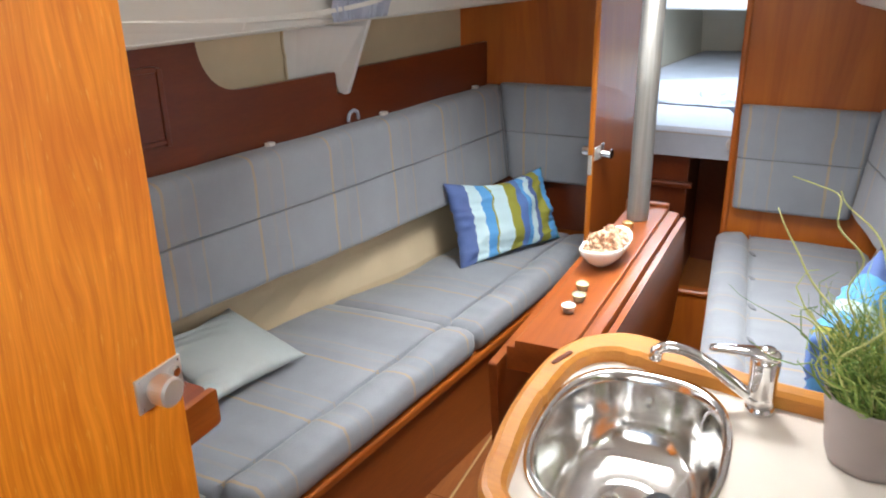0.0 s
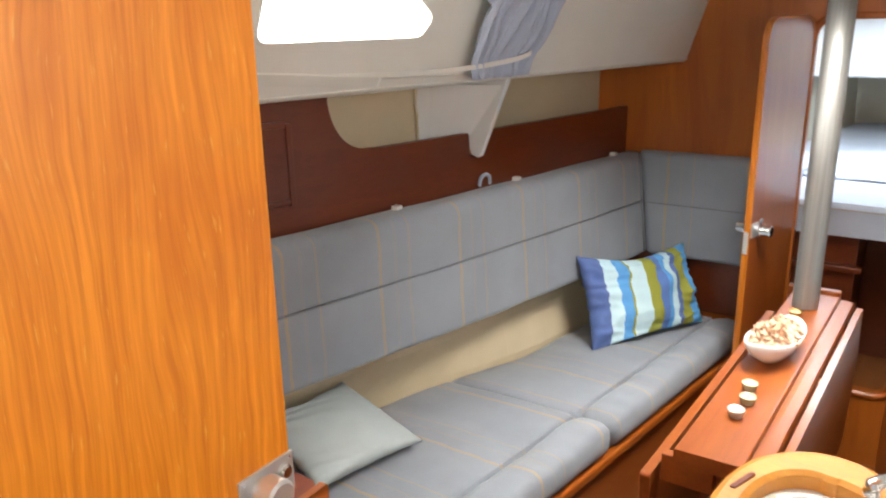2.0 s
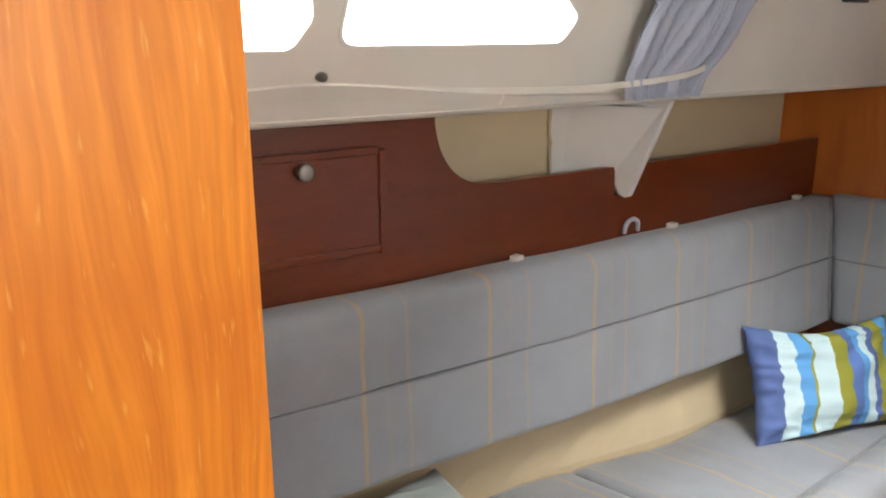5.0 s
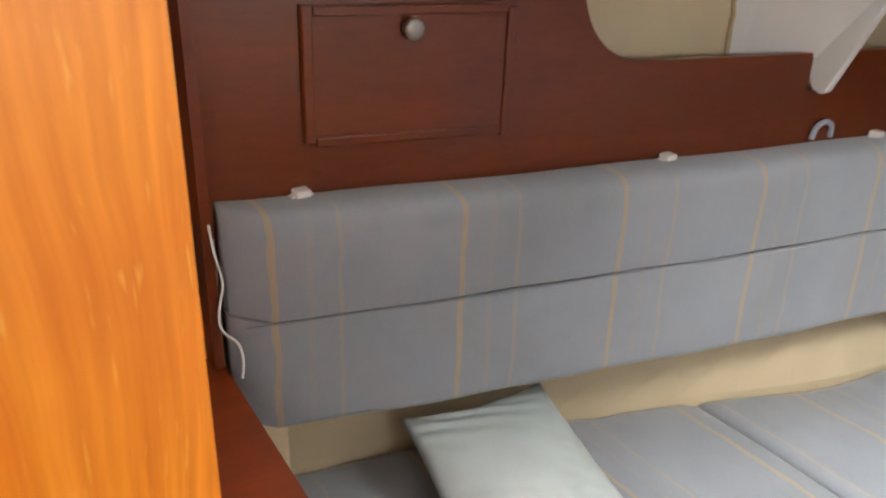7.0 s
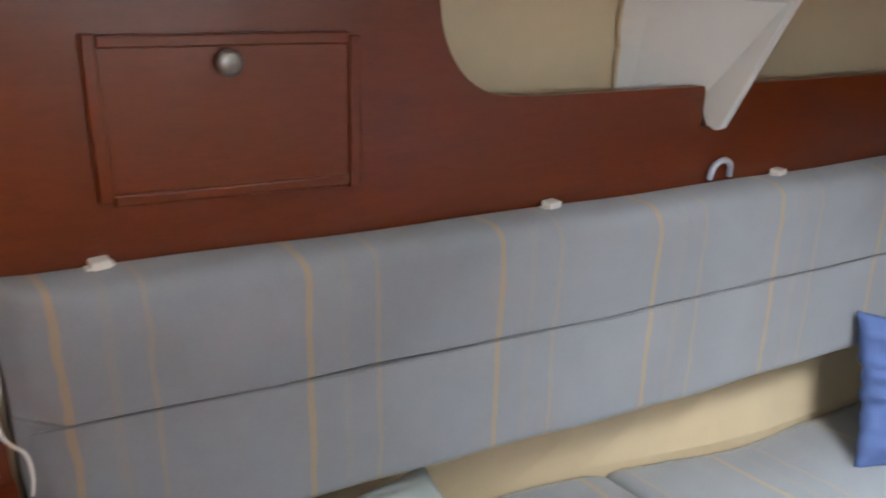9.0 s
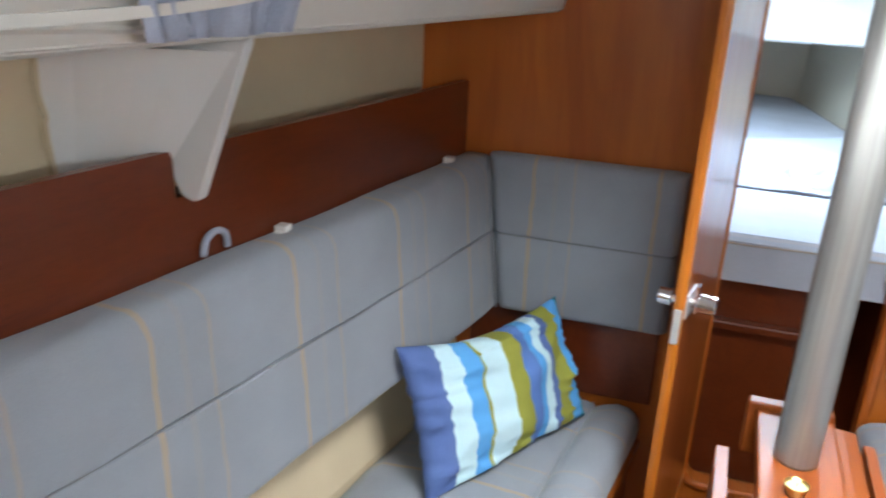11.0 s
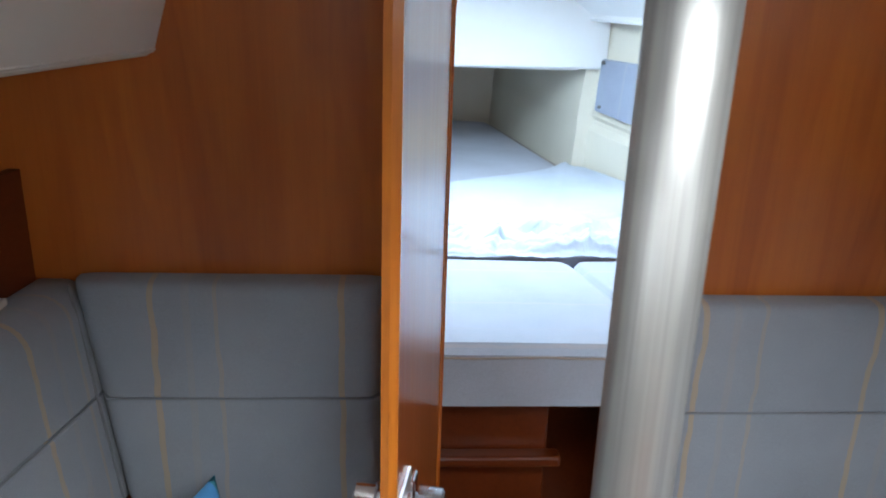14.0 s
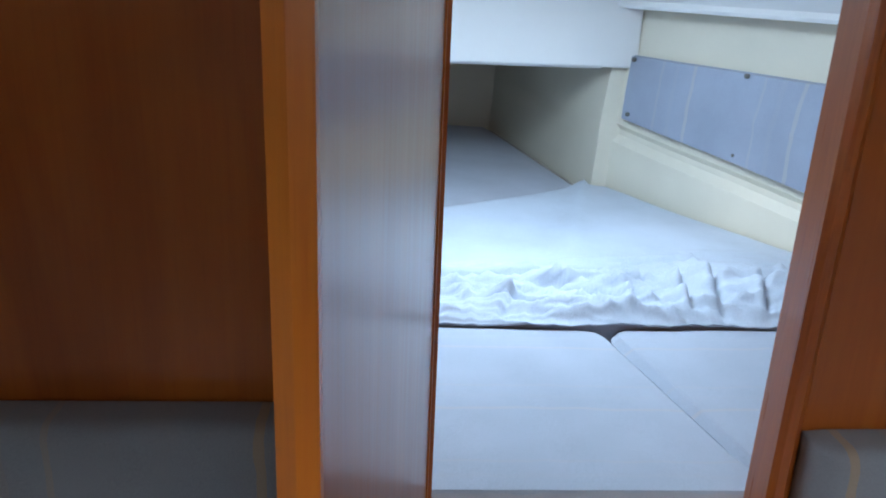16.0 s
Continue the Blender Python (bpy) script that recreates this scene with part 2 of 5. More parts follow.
lB.inputs["Subsurface Weight"].default_value = 0.1
STEM = plain("pale_stem", (0.50, 0.52, 0.20), 0.5, 0, 0.25, 30, 200)
SOIL = plain("soil", (0.03, 0.022, 0.014), 0.9)
CHIP = plain("dried_petal", (0.52, 0.33, 0.215), 0.8, 0, 0.75, 70, 300)


def stripe_cloth(name, direction, start, length, bands):
    """Printed cotton with bands of colour along a direction."""
    m, N, L, b = material(name, 0.85)
    g = N.new("ShaderNodeTexCoord")
    c = g.outputs["Object"]
    dot = N.new("ShaderNodeVectorMath")
    dot.operation = "DOT_PRODUCT"
    dot.inputs[1].default_value = direction
    L.new(c, dot.inputs[0])
    rng = N.new("ShaderNodeMapRange")
    rng.inputs["From Min"].default_value, rng.inputs["From Max"].default_value = start, start + length
    wob = noise_node(N, L, c, 16, 2)
    off = N.new("ShaderNodeMath")
    off.operation = "MULTIPLY_ADD"
    off.inputs[1].default_value, off.inputs[2].default_value = 0.03, -0.015
    L.new(wob, off.inputs[0])
    su = N.new("ShaderNodeMath")
    L.new(dot.outputs["Value"], su.inputs[0])
    L.new(off.outputs[0], su.inputs[1])
    L.new(su.outputs[0], rng.inputs["Value"])
    col = ramp(N, L, rng.outputs[0], bands)
    for n in N:
        if n.type == "VALTORGB":
            n.color_ramp.interpolation = "CONSTANT"
    small = noise_node(N, L, c, 700, 2)
    L.new(mixed(N, L, 0.25, col, mixed(N, L, small, (0.1, 0.1, 0.1), (1.0, 1.0, 1.0)), "SOFT_LIGHT"), b.inputs["Base Color"])
    bumped(N, L, b, small, 0.3, 0.0008)
    return m


NAVY, SKYB, PALE, OLIVE, MIDB, TEAL = (0.09, 0.15, 0.36), (0.10, 0.36, 0.72), (0.52, 0.72, 0.78), (0.30, 0.31, 0.05), (0.10, 0.20, 0.50), (0.05, 0.30, 0.42)
BANDS = [(0.0, NAVY), (0.15, PALE), (0.235, SKYB), (0.32, OLIVE), (0.335, PALE), (0.45, OLIVE), (0.545, MIDB), (0.62, SKYB), (0.66, PALE), (0.70, NAVY), (0.735, OLIVE), (0.83, SKYB), (0.90, TEAL), (0.95, PALE)]

BANDS2 = [(0.0, SKYB), (0.28, MIDB), (0.40, OLIVE), (0.45, SKYB), (0.60, PALE), (0.68, SKYB), (0.86, NAVY)]

# ---- mesh helpers ----


def thing(name, at, label, category, group="", kind=""):
    e = new(name)
    e.location = at
    e.empty_display_size = 0.05
    return tagged(e, label, category, group, kind)


def part(name, bm, mat, parent=None, label="", smooth=False):
    """Links a bmesh given in world metres as one mesh object, under a thing or a part where one is given."""
    bmesh.ops.recalc_face_normals(bm, faces=bm.faces[:])
    base = Vector((0, 0, 0))
    p = parent
    while p is not None:
        base += p.location
        p = p.parent
    me = bpy.data.meshes.new(name)
    if parent is None:
        base = Vector((0, 0, 0))
    if base.length:
        bmesh.ops.translate(bm, verts=bm.verts[:], vec=-base)
    bm.to_mesh(me)
    bm.free()
    me.materials.append(mat)
    if smooth:
        me.polygons.foreach_set("use_smooth", [True] * len(me.polygons))
    ob = new(name, me)
    if parent is not None:
        ob.parent = parent
    if label:
        tagged(ob, label)
    return ob


def solid(name, bm, mat, label, category, kind="", group="", smooth=False):
    """A thing made of one mesh, with its origin at the foot of its bounds."""
    vs = [v.co for v in bm.verts]
    base = Vector(((min(v.x for v in vs) + max(v.x for v in vs)) / 2, (min(v.y for v in vs) + max(v.y for v in vs)) / 2, min(v.z for v in vs)))
    bmesh.ops.recalc_face_normals(bm, faces=bm.faces[:])
    bmesh.ops.translate(bm, verts=bm.verts[:], vec=-base)
    me = bpy.data.meshes.new(name)
    bm.to_mesh(me)
    bm.free()
    me.materials.append(mat)
    if smooth:
        me.polygons.foreach_set("use_smooth", [True] * len(me.polygons))
    ob = new(name, me)
    ob.location = base
    return tagged(ob, label, category, group, kind)


def bevel(bm, size, segments=2):
    if size:
        bmesh.ops.bevel(bm, geom=bm.edges[:], offset=size, segments=segments, affect="EDGES", profile=0.5, clamp_overlap=True)
    return bm


def box(x0, x1, y0, y1, z0, z1, b=0.003, m=None):
    bm = bmesh.new()
    bmesh.ops.create_cube(bm, size=1)
    for v in bm.verts:
        v.co = ((x0 + x1) / 2 + v.co.x * (x1 - x0), (y0 + y1) / 2 + v.co.y * (y1 - y0), (z0 + z1) / 2 + v.co.z * (z1 - z0))
    bevel(bm, b)
    if m is not None:
        bm.transform(m)
    return bm


def loft(rings, closed_ring=True, caps=True):
    bm = bmesh.new()
    rows = [[bm.verts.new(p) for p in r] for r in rings]
    n = len(rows[0])
    for a, c in zip(rows, rows[1:]):
        for i in range(n if closed_ring else n - 1):
            j = (i + 1) % n
            bm.faces.new((a[i], a[j], c[j], c[i]))
    if caps and closed_ring:
        bm.faces.new(rows[0])
        bm.faces.new(rows[-1])
    return bm


def plate(loops, place, back):
    """A sheet with holes: loops of 2D points (outline first), place maps them to space, back gives the far side's offset."""
    bm = bmesh.new()
    front = [[bm.verts.new(place(*p)) for p in lp] for lp in loops]
    edges = [bm.edges.new((lp[i], lp[(i + 1) % len(lp)])) for lp in front for i in range(len(lp))]
    bmesh.ops.triangle_fill(bm, use_beauty=True, edges=edges)
    faces = bm.faces[:]
    rear = {v: bm.verts.new(v.co + Vector(back)) for lp in front for v in lp}
    for f in faces:
        bm.faces.new([rear[v] for v in reversed(f.verts)])
    for lp in front:
        for i in range(len(lp)):
            a, c = lp[i], lp[(i + 1) % len(lp)]
            bm.faces.new((a, c, rear[c], rear[a]))
    return bm


def rounded(pts, r, n=6):
    """Rounds the corners of a 2D outline; r is one radius or one for each corner."""
    out, k = [], len(pts)
    for i in range(k):
        p, a, c = Vector(pts[i]), Vector(pts[i - 1]), Vector(pts[(i + 1) % k])
        rad = r[i] if isinstance(r, (list, tuple)) else r
        u, w = (a - p).normalized(), (c - p).normalized()
        ang = u.angle(w)
        d = min(rad / math.tan(ang / 2), (a - p).length * 0.49, (c - p).length * 0.49)
        p0, p1 = p + u * d, p + w * d
        for j in range(n + 1):
            t = j / n
            q = p0 * (1 - t) ** 2 + p * 2 * t * (1 - t) + p1 * t * t
            out.append((q.x, q.y))
    return out


def tube(points, radius, n=8):
    pts = [Vector(p) for p in points]
    rings, side = [], None
    for i, p in enumerate(pts):
        d = (pts[min(i + 1, len(pts) - 1)] - pts[max(i - 1, 0)]).normalized()
        if side is None:
            side = d.cross(Vector((0, 0, 1)))
            if side.length < 0.05:
                side = d.cross(Vector((1, 0, 0)))
        side = (side - d * side.dot(d)).normalized()
        up = d.cross(side)
        r = radius[i] if isinstance(radius, (list, tuple)) else radius
        rings.append([p + (side * math.cos(2 * math.pi * k / n) + up * math.sin(2 * math.pi * k / n)) * r for k in range(n)])
    return loft(rings)


def smooth_path(points, n=6):
    """Catmull-Rom through the points."""
    P = [Vector(p) for p in points]
    P = [2 * P[0] - P[1]] + P + [2 * P[-1] - P[-2]]
    out = []
    for i in range(1, len(P) - 2):
        for k in range(n):
            t = k / n
            out.append(0.5 * (2 * P[i] + (P[i + 1] - P[i - 1]) * t + (2 * P[i - 1] - 5 * P[i] + 4 * P[i + 1] - P[i + 2]) * t * t + (3 * P[i] - P[i - 1] - 3 * P[i + 1] + P[i + 2]) * t ** 3))
    return out + [P[-2]]


def lathe(profile, x, y, n=24, sx=1.0, sy=1.0):
    return loft([[(x + r * sx * math.cos(2 * math.pi * k / n), y + r * sy * math.sin(2 * math.pi * k / n), z) for k in range(n)] for r, z in profile])


def rod(a, c, r, n=16, chamfer=0.15):
    a, c = Vector(a), Vector(c)
    d = (c - a).normalized() * r * chamfer
    return tube([a, a + d, c - d, c], [r * (1 - chamfer), r, r, r * (1 - chamfer)], n)


def join_into(bm, other):
    me = bpy.data.meshes.new("tmp")
    other.to_mesh(me)
    other.free()
    bm.from_mesh(me)
    bpy.data.meshes.remove(me)
    return bm


# ---- plan of the hull ----
BH = 2.92            # aft face of the main bulkhead


def side(s, x):
    """s = 1: port, as it is; -1: mirrored to starboard."""
    return x if s > 0 else 2 * CX - x


def bx(y):
    return -0.02218 * y * y + 0.29785 * y - 1.80706


def hull_x(y, z):
    low = max(0, min(1, (0.76 - z) / 0.27)) * min(0.075, max(-0.06, 0.17 * (y - 1.55) - 0.045))
    return bx(y) - 0.055 + low - 0.075 * min(1, max(0, (z - 0.62) / 0.6))


def cabin_x(y, z):
    return -0.93 - 0.275 * (2.9 - y) + 0.31 * (z - 1.49)


def lean(y, z):
    """How far the settee backs stand inboard of the plumb below their top edge."""
    return 0.12 * max(0, 1.12 - z) * min(1, max(0, (y - 0.80) / 2.05)) ** 0.8


def seat_x(y):
    return -0.90 + 0.15 * (y - 0.986)

# ---- setting: shell of the saloon ----


def hull_side(s, name):
    ys = [-1.3 + 0.15 * i for i in range(29)]
    zs = [-0.06, 0.2, 0.45, 0.49, 0.62, 0.75, 0.9, 1.05, 1.22, 1.38, 1.50, 1.56]
    rings = []
    for y in ys:
        y = min(y, BH)
        inner = [(side(s, hull_x(y, z)), y, z) for z in zs]
        outer = [(side(s, hull_x(y, z) - 0.04), y, z) for z in reversed(zs)]
        rings.append(inner + outer)
    bm = loft(rings)
    return solid(name, bm, LINER, "cream fabric-textured hull lining behind the settee", "wall", "structure", smooth=False)


hull_side(1, "wall_port")
hull_side(-1, "wall_starboard")


def window_outline(y0, y1, z0, z1, slant):
    return rounded([(y0, z0), (y1 - 0.02, z0), (y1 + 0.01, z0 + 0.05), (y1 - slant, z1), (y0 + 0.01, z1)], [0.03, 0.03, 0.025, 0.04, 0.03], 5)


WINDOWS = [(1.147, 1.63, 1.613, 1.79, 0.16), (0.36, 1.085, 1.606, 1.79, 0.02)]


def cabin_side(s, tag):
    loops = [[(-1.3, 1.478), (BH, 1.486), (BH, 1.90), (-1.3, 1.98)]] + [window_outline(*w) for w in WINDOWS]
    t = 0.03
    bm = plate(loops, lambda y, z: (side(s, cabin_x(y, z)), y, z), (-t * s, 0, 0.004))
    solid("cabin_side_" + tag, bm, GELCOAT, "off-white moulded cabin side with window cut-outs", "wall", "structure")
    for i, w in enumerate(WINDOWS):
        e = thing("window_%d" % (i + (1 if s > 0 else 3)), (side(s, cabin_x(w[0], w[2])), w[0], w[2]), "fixed cabin window glowing with white daylight", "window", "", "structure")
        ol = window_outline(*w)
        pane = part("pane", plate([ol], lambda y, z: (side(s, cabin_x(y, z) - 0.016), y, z), (-0.005 * s, 0, 0)), GLASS, e)
        pane.visible_shadow = False
        k = len(ol)
        cy, cz = sum(p[0] for p in ol) / k, sum(p[1] for p in ol) / k
        big = [(cy + (y - cy) * 1.0 + (0.006 if y > cy else -0.006), cz + (z - cz) + (0.006 if z > cz else -0.006)) for y, z in ol]
        part("window_frame", plate([big, ol], lambda y, z: (side(s, cabin_x(y, z) + 0.002), y, z), (0.004 * s * -1, 0, 0)), GELCOAT, e)
    # underside of the side deck, out to the hull
    rings = []
    for i in range(15):
        y = -1.3 + (BH + 1.3) * i / 14
        zc = 1.478 + 0.002 * (y + 1.3)
        a, o = cabin_x(y, zc), hull_x(y, 1.45) - 0.02
        rings.append([(side(s, q), y, z) for q, z in ((a + 0.004, zc + 0.004), (a - 0.012, zc - 0.006), (o, 1.448), (o, 1.50), (a - 0.02, zc + 0.03))])
    solid("side_deck_" + tag, loft(rings), GELCOAT, "off-white moulded underside of the side deck", "ceiling", "structure")


GLASS = material("window_glass", 0.03)[0]
gB = GLASS.node_tree.nodes["Principled BSDF"]
gB.inputs["Transmission Weight"].default_value = 1.0
gB.inputs["IOR"].default_value = 1.1
gB.inputs["Base Color"].default_value = (0.96, 0.98, 1, 1)
cabin_side(1, "port")
cabin_side(-1, "starboard")


def ceiling_z(x, y):
    half = 0.9
    return 1.73 + 0.045 * (BH - y) + 0.10 * (1 - min(1, abs(x - CX) / half) ** 2)


def ceiling(name, x0, x1, y0, y1, holes, zf, mat, label):
    bm = bmesh.new()
    xs = sorted({x0 + (x1 - x0) * i / 16 for i in range(17)} | {h[0] for h in holes} | {h[1] for h in holes})
    ys = sorted({y0 + (y1 - y0) * i / 10 for i in range(11)} | {h[2] for h in holes} | {h[3] for h in holes})
    low = [[bm.verts.new((x, y, zf(x, y))) for y in ys] for x in xs]
    up = [[bm.verts.new((x, y, zf(x, y) + 0.04)) for y in ys] for x in xs]

    def solid_cell(i, j):
        if not (0 <= i < len(xs) - 1 and 0 <= j < len(ys) - 1):
            return False
        mx, my = (xs[i] + xs[i + 1]) / 2, (ys[j] + ys[j + 1]) / 2
        return not any(h[0] < mx < h[1] and h[2] < my < h[3] for h in holes)
    for i in range(len(xs) - 1):
        for j in range(len(ys) - 1):
            if not solid_cell(i, j):
                continue
            for g in (low, up):
                bm.faces.new((g[i][j], g[i + 1][j], g[i + 1][j + 1], g[i][j + 1]))
            for di, dj, a, c in ((-1, 0, (i, j), (i, j + 1)), (1, 0, (i + 1, j), (i + 1, j + 1)), (0, -1, (i, j), (i + 1, j)), (0, 1, (i, j + 1), (i + 1, j + 1))):
                if not solid_cell(i + di, j + dj):
                    bm.faces.new((low[a[0]][a[1]], low[c[0]][c[1]], up[c[0]][c[1]], up[a[0]][a[1]]))
    return solid(name, bm, mat, label, "ceiling", "structure")


# the forward opening is assumed too, cut to let the added hatch lamp through
ceiling("ceiling", -1.6, 0.92, -1.3, BH, [(-0.48, -0.04, 1.60, 2.04), (-0.62, 0.10, -1.28, -0.45)], ceiling_z, HEADLINER, "off-white padded headliner with hatch openings")
# unseen fillers added over both aft quarters to stop sky light leaking in
ceiling("ceiling_port_filler", -2.12, -1.602, -1.3, 0.15, [], ceiling_z, HEADLINER, "unseen off-white filler that keeps sky light out of the aft quarter")
ceiling("ceiling_starboard_filler", 0.922, 1.444, -1.3, 0.15, [], ceiling_z, HEADLINER, "unseen off-white filler that keeps sky light out of the aft quarter")
solid("floor", box(-1.2, 0.55, -1.3, BH, -0.06, -0.004, 0), PLANK_WOOD, "teak and holly cabin sole", "floor", "structure")
# unseen wall added to shut the cabin aft, with an opening for light
solid("wall_aft", plate([[(-2.2, -0.06), (1.5, -0.06), (1.5, 2.1), (-2.2, 2.1)], [(-0.62, 1.15), (0.10, 1.15), (0.10, 2.0), (-0.62, 2.0)]], lambda x, z: (x, -1.3, z), (0, -0.03, 0)), GELCOAT, "unseen plain wall added to close the aft end, open at the companionway for light", "wall", "structure")

# main bulkhead with the arched doorway
JL, JR, TOP, SILL = -0.49, -0.099, 1.642, 0.285
doorway = rounded([(JL, SILL), (JR, SILL), (JR, TOP), (JL, TOP)], [0.06, 0.06, 0.085, 0.085], 7)
outer = [(-1.34, -0.05), (0.66, -0.05), (0.66, 1.92), (-1.34, 1.92)]
solid("wall_main_bulkhead", plate([outer, doorway], lambda x, z: (x, BH, z), (0, 0.028, 0)), BULK_WOOD, "varnished orange-brown teak bulkhead with an arched doorway", "wall", "structure")


def doorway_trim():
    cx, cz = (JL + JR) / 2, (SILL + TOP) / 2
    prof = [(-0.011, -0.008), (-0.011, 0.036), (0.013, 0.036), (0.013, -0.008), (0.006, -0.013), (-0.004, -0.013)]
    rings, k = [], len(doorway)
    for i in range(k):
        p, a, c = Vector(doorway[i]), Vector(doorway[i - 1]), Vector(doorway[(i + 1) % k])
        d = (c - a).normalized()
        nrm = Vector((d.y, -d.x))
        rings.append([(p.x + nrm.x * u, BH + v, p.y + nrm.y * u) for u, v in prof])
    rings.append(rings[0])
    return solid("trim_doorway", loft(rings, True, False), TRIM_UP, "rounded teak moulding round the arched doorway", "trim", "structure", smooth=False)


doorway_trim()

# ---- forward cabin shell ----


def fwd_half(y):
    pts = [(2.95, 0.97), (3.4, 0.90), (3.8, 0.74), (4.0, 0.635), (4.2, 0.518), (4.37, 0.43), (4.372, 0.388), (4.8, 0.31), (5.35, 0.21), (5.5, 0.19)]
    for (a, p), (c, q) in zip(pts, pts[1:]):
        if y <= c:
            return p + (q - p) * max(0, y - a) / (c - a)
    return pts[-1][1]


def bow_side(s, name):
    ys = [2.948, 3.2, 3.4, 3.6, 3.8, 4.0, 4.1, 4.2, 4.3, 4.37, 4.372, 4.5, 4.8, 5.1, 5.36]
    zs = [(0.0, -0.25), (0.6, -0.06), (0.9, -0.005), (1.0, 0.0), (1.13, 0.006), (1.15, 0.022), (1.165, 0.024), (1.18, 0.012), (1.3, 0.02), (1.46, 0.045), (1.49, 0.05)]
    rings = []
    for y in ys:
        h = fwd_half(y)
        dz = 0.13 * (y - 4.37)
        zz = [(z + (dz if 1.1 < z < 1.2 and y < 4.371 else 0), d if y < 4.371 or not 1.1 < z < 1.2 else 0.008) for z, d in zs]
        inner = [(CX - s * (max(0.08, h + d)), y, z) for z, d in zz]
        rings.append(inner + [(CX - s * (max(0.08, h + d) + 0.04), y, z) for z, d in reversed(zz)])
    return solid(name, loft(rings), LINER2, "cream moulded hull lining beside the berth", "wall", "structure")


LINER2 = plain("pale_cream_liner", (0.70, 0.66, 0.54), 0.5, 0, 0.05, 4, 140, 0.2)
bow_side(1, "wall_bow_port")
bow_side(-1, "wall_bow_starboard")
solid("wall_stem", box(CX - 0.4, CX + 0.4, 5.36, 5.40, 0, 1.6, 0.004), LINER2, "cream lining at the bow", "wall", "structure")
for s, tag in ((1, "port"), (-1, "starboard")):
    rings = []
    for y in (2.948, 3.4, 3.8, 4.2, 4.6, 5.0, 5.36):
        h = max(0.2, fwd_half(min(y, 4.36)) if y < 4.4 else fwd_half(y))
        rings.append([(CX - s * (h + d), y, z) for d, z in ((-0.05, 1.492), (-0.055, 1.50), (-0.05, 1.512), (-0.17, 1.60), (-0.17, 1.64), (0.1, 1.64), (0.1, 1.492))])
    solid("deck_edge_" + tag, loft(rings), WHITE, "white moulded deck edge above the berth", "ceiling", "structure")
ceiling("ceiling_bow", CX - 0.95, CX + 0.95, 2.948, 5.4, [(CX - 0.25, CX + 0.25, 3.37, 3.87)], lambda x, y: 1.625 + 0.03 * (1 - min(1, abs(x - CX) / 0.9) ** 2), WHITE, "white moulded deckhead with an open hatch")
solid("bow_floor", box(CX - 0.75, CX + 0.75, 2.948, 3.6, 0.2, 0.27, 0.003), PLANK_WOOD, "raised teak sole before the berth", "floor", "structure")
# locker across the bow above the foot of the berth
e = thing("bow_locker", (CX, 4.36, 1.33), "white moulded locker across the bow above the berth", "locker")
part("front", box(CX - 0.52, CX + 0.475, 4.345, 4.375, 1.335, 1.64, 0.006), WHITE, e)
part("underside", box(CX - 0.42, CX + 0.385, 4.376, 5.35, 1.328, 1.352, 0.003), WHITE, e)

# ---- settees ----


def back_cushion(s, y0, y1, group):
    """A long padded backrest of two rolls with a welted seam, following the curve of the hull."""
    e = thing("back_cushion", (side(s, bx((y0 + y1) / 2)), (y0 + y1) / 2, 0.715), "blue-grey upholstered settee backrest with thin rust stripes", "cushion", group)
    n = 40
    prof_top = rounded([(0, 0), (0.088, 0.004), (0.094, 0.191), (0, 0.191)], [0.002, 0.004, 0.045, 0.02], 5)
    prof_low = rounded([(0, 0), (0.084, 0), (0.088, 0.218), (0, 0.218)], [0.01, 0.028, 0.004, 0.002], 5)
    for nm, prof, zb in (("upper_roll", prof_top, 0.935), ("lower_roll", prof_low, 0.716)):
        rings = []
        for i in range(n + 1):
            t = i / n
            y = y0 + (y1 - y0) * t
            end = t * (y1 - y0)
            k = 1 - 0.55 * max(0, 1 - end / 0.03) ** 2
            wv = 0.0025 * math.sin(y * 9 + zb * 5) + 0.002 * math.sin(y * 23)
            rings.append([(side(s, bx(y) - 0.022 + lean(y, zb + v) + u * k + (wv if u > 0.05 else 0)), y, zb + (v if v > 0 else 0) * 1.0 + (0.0015 * math.sin(y * 13) if v > 0.15 else 0)) for u, v in prof])
        part(nm, loft(rings), FABRIC, e, smooth=True)
    seam = [(side(s, bx(y) + 0.0635 + lean(y, 0.9345)), y, 0.9345) for y in [y0 + 0.01 + (y1 - y0 - 0.02) * i / 30 for i in range(31)]]
    part("seam_welt", tube(seam, 0.0018, 6), PIPING, e, "dark seam welt")
    return e


back_cushion(1, 0.846, 2.915, "settee backrests")
back_cushion(-1, 0.90, 2.915, "settee backrests")


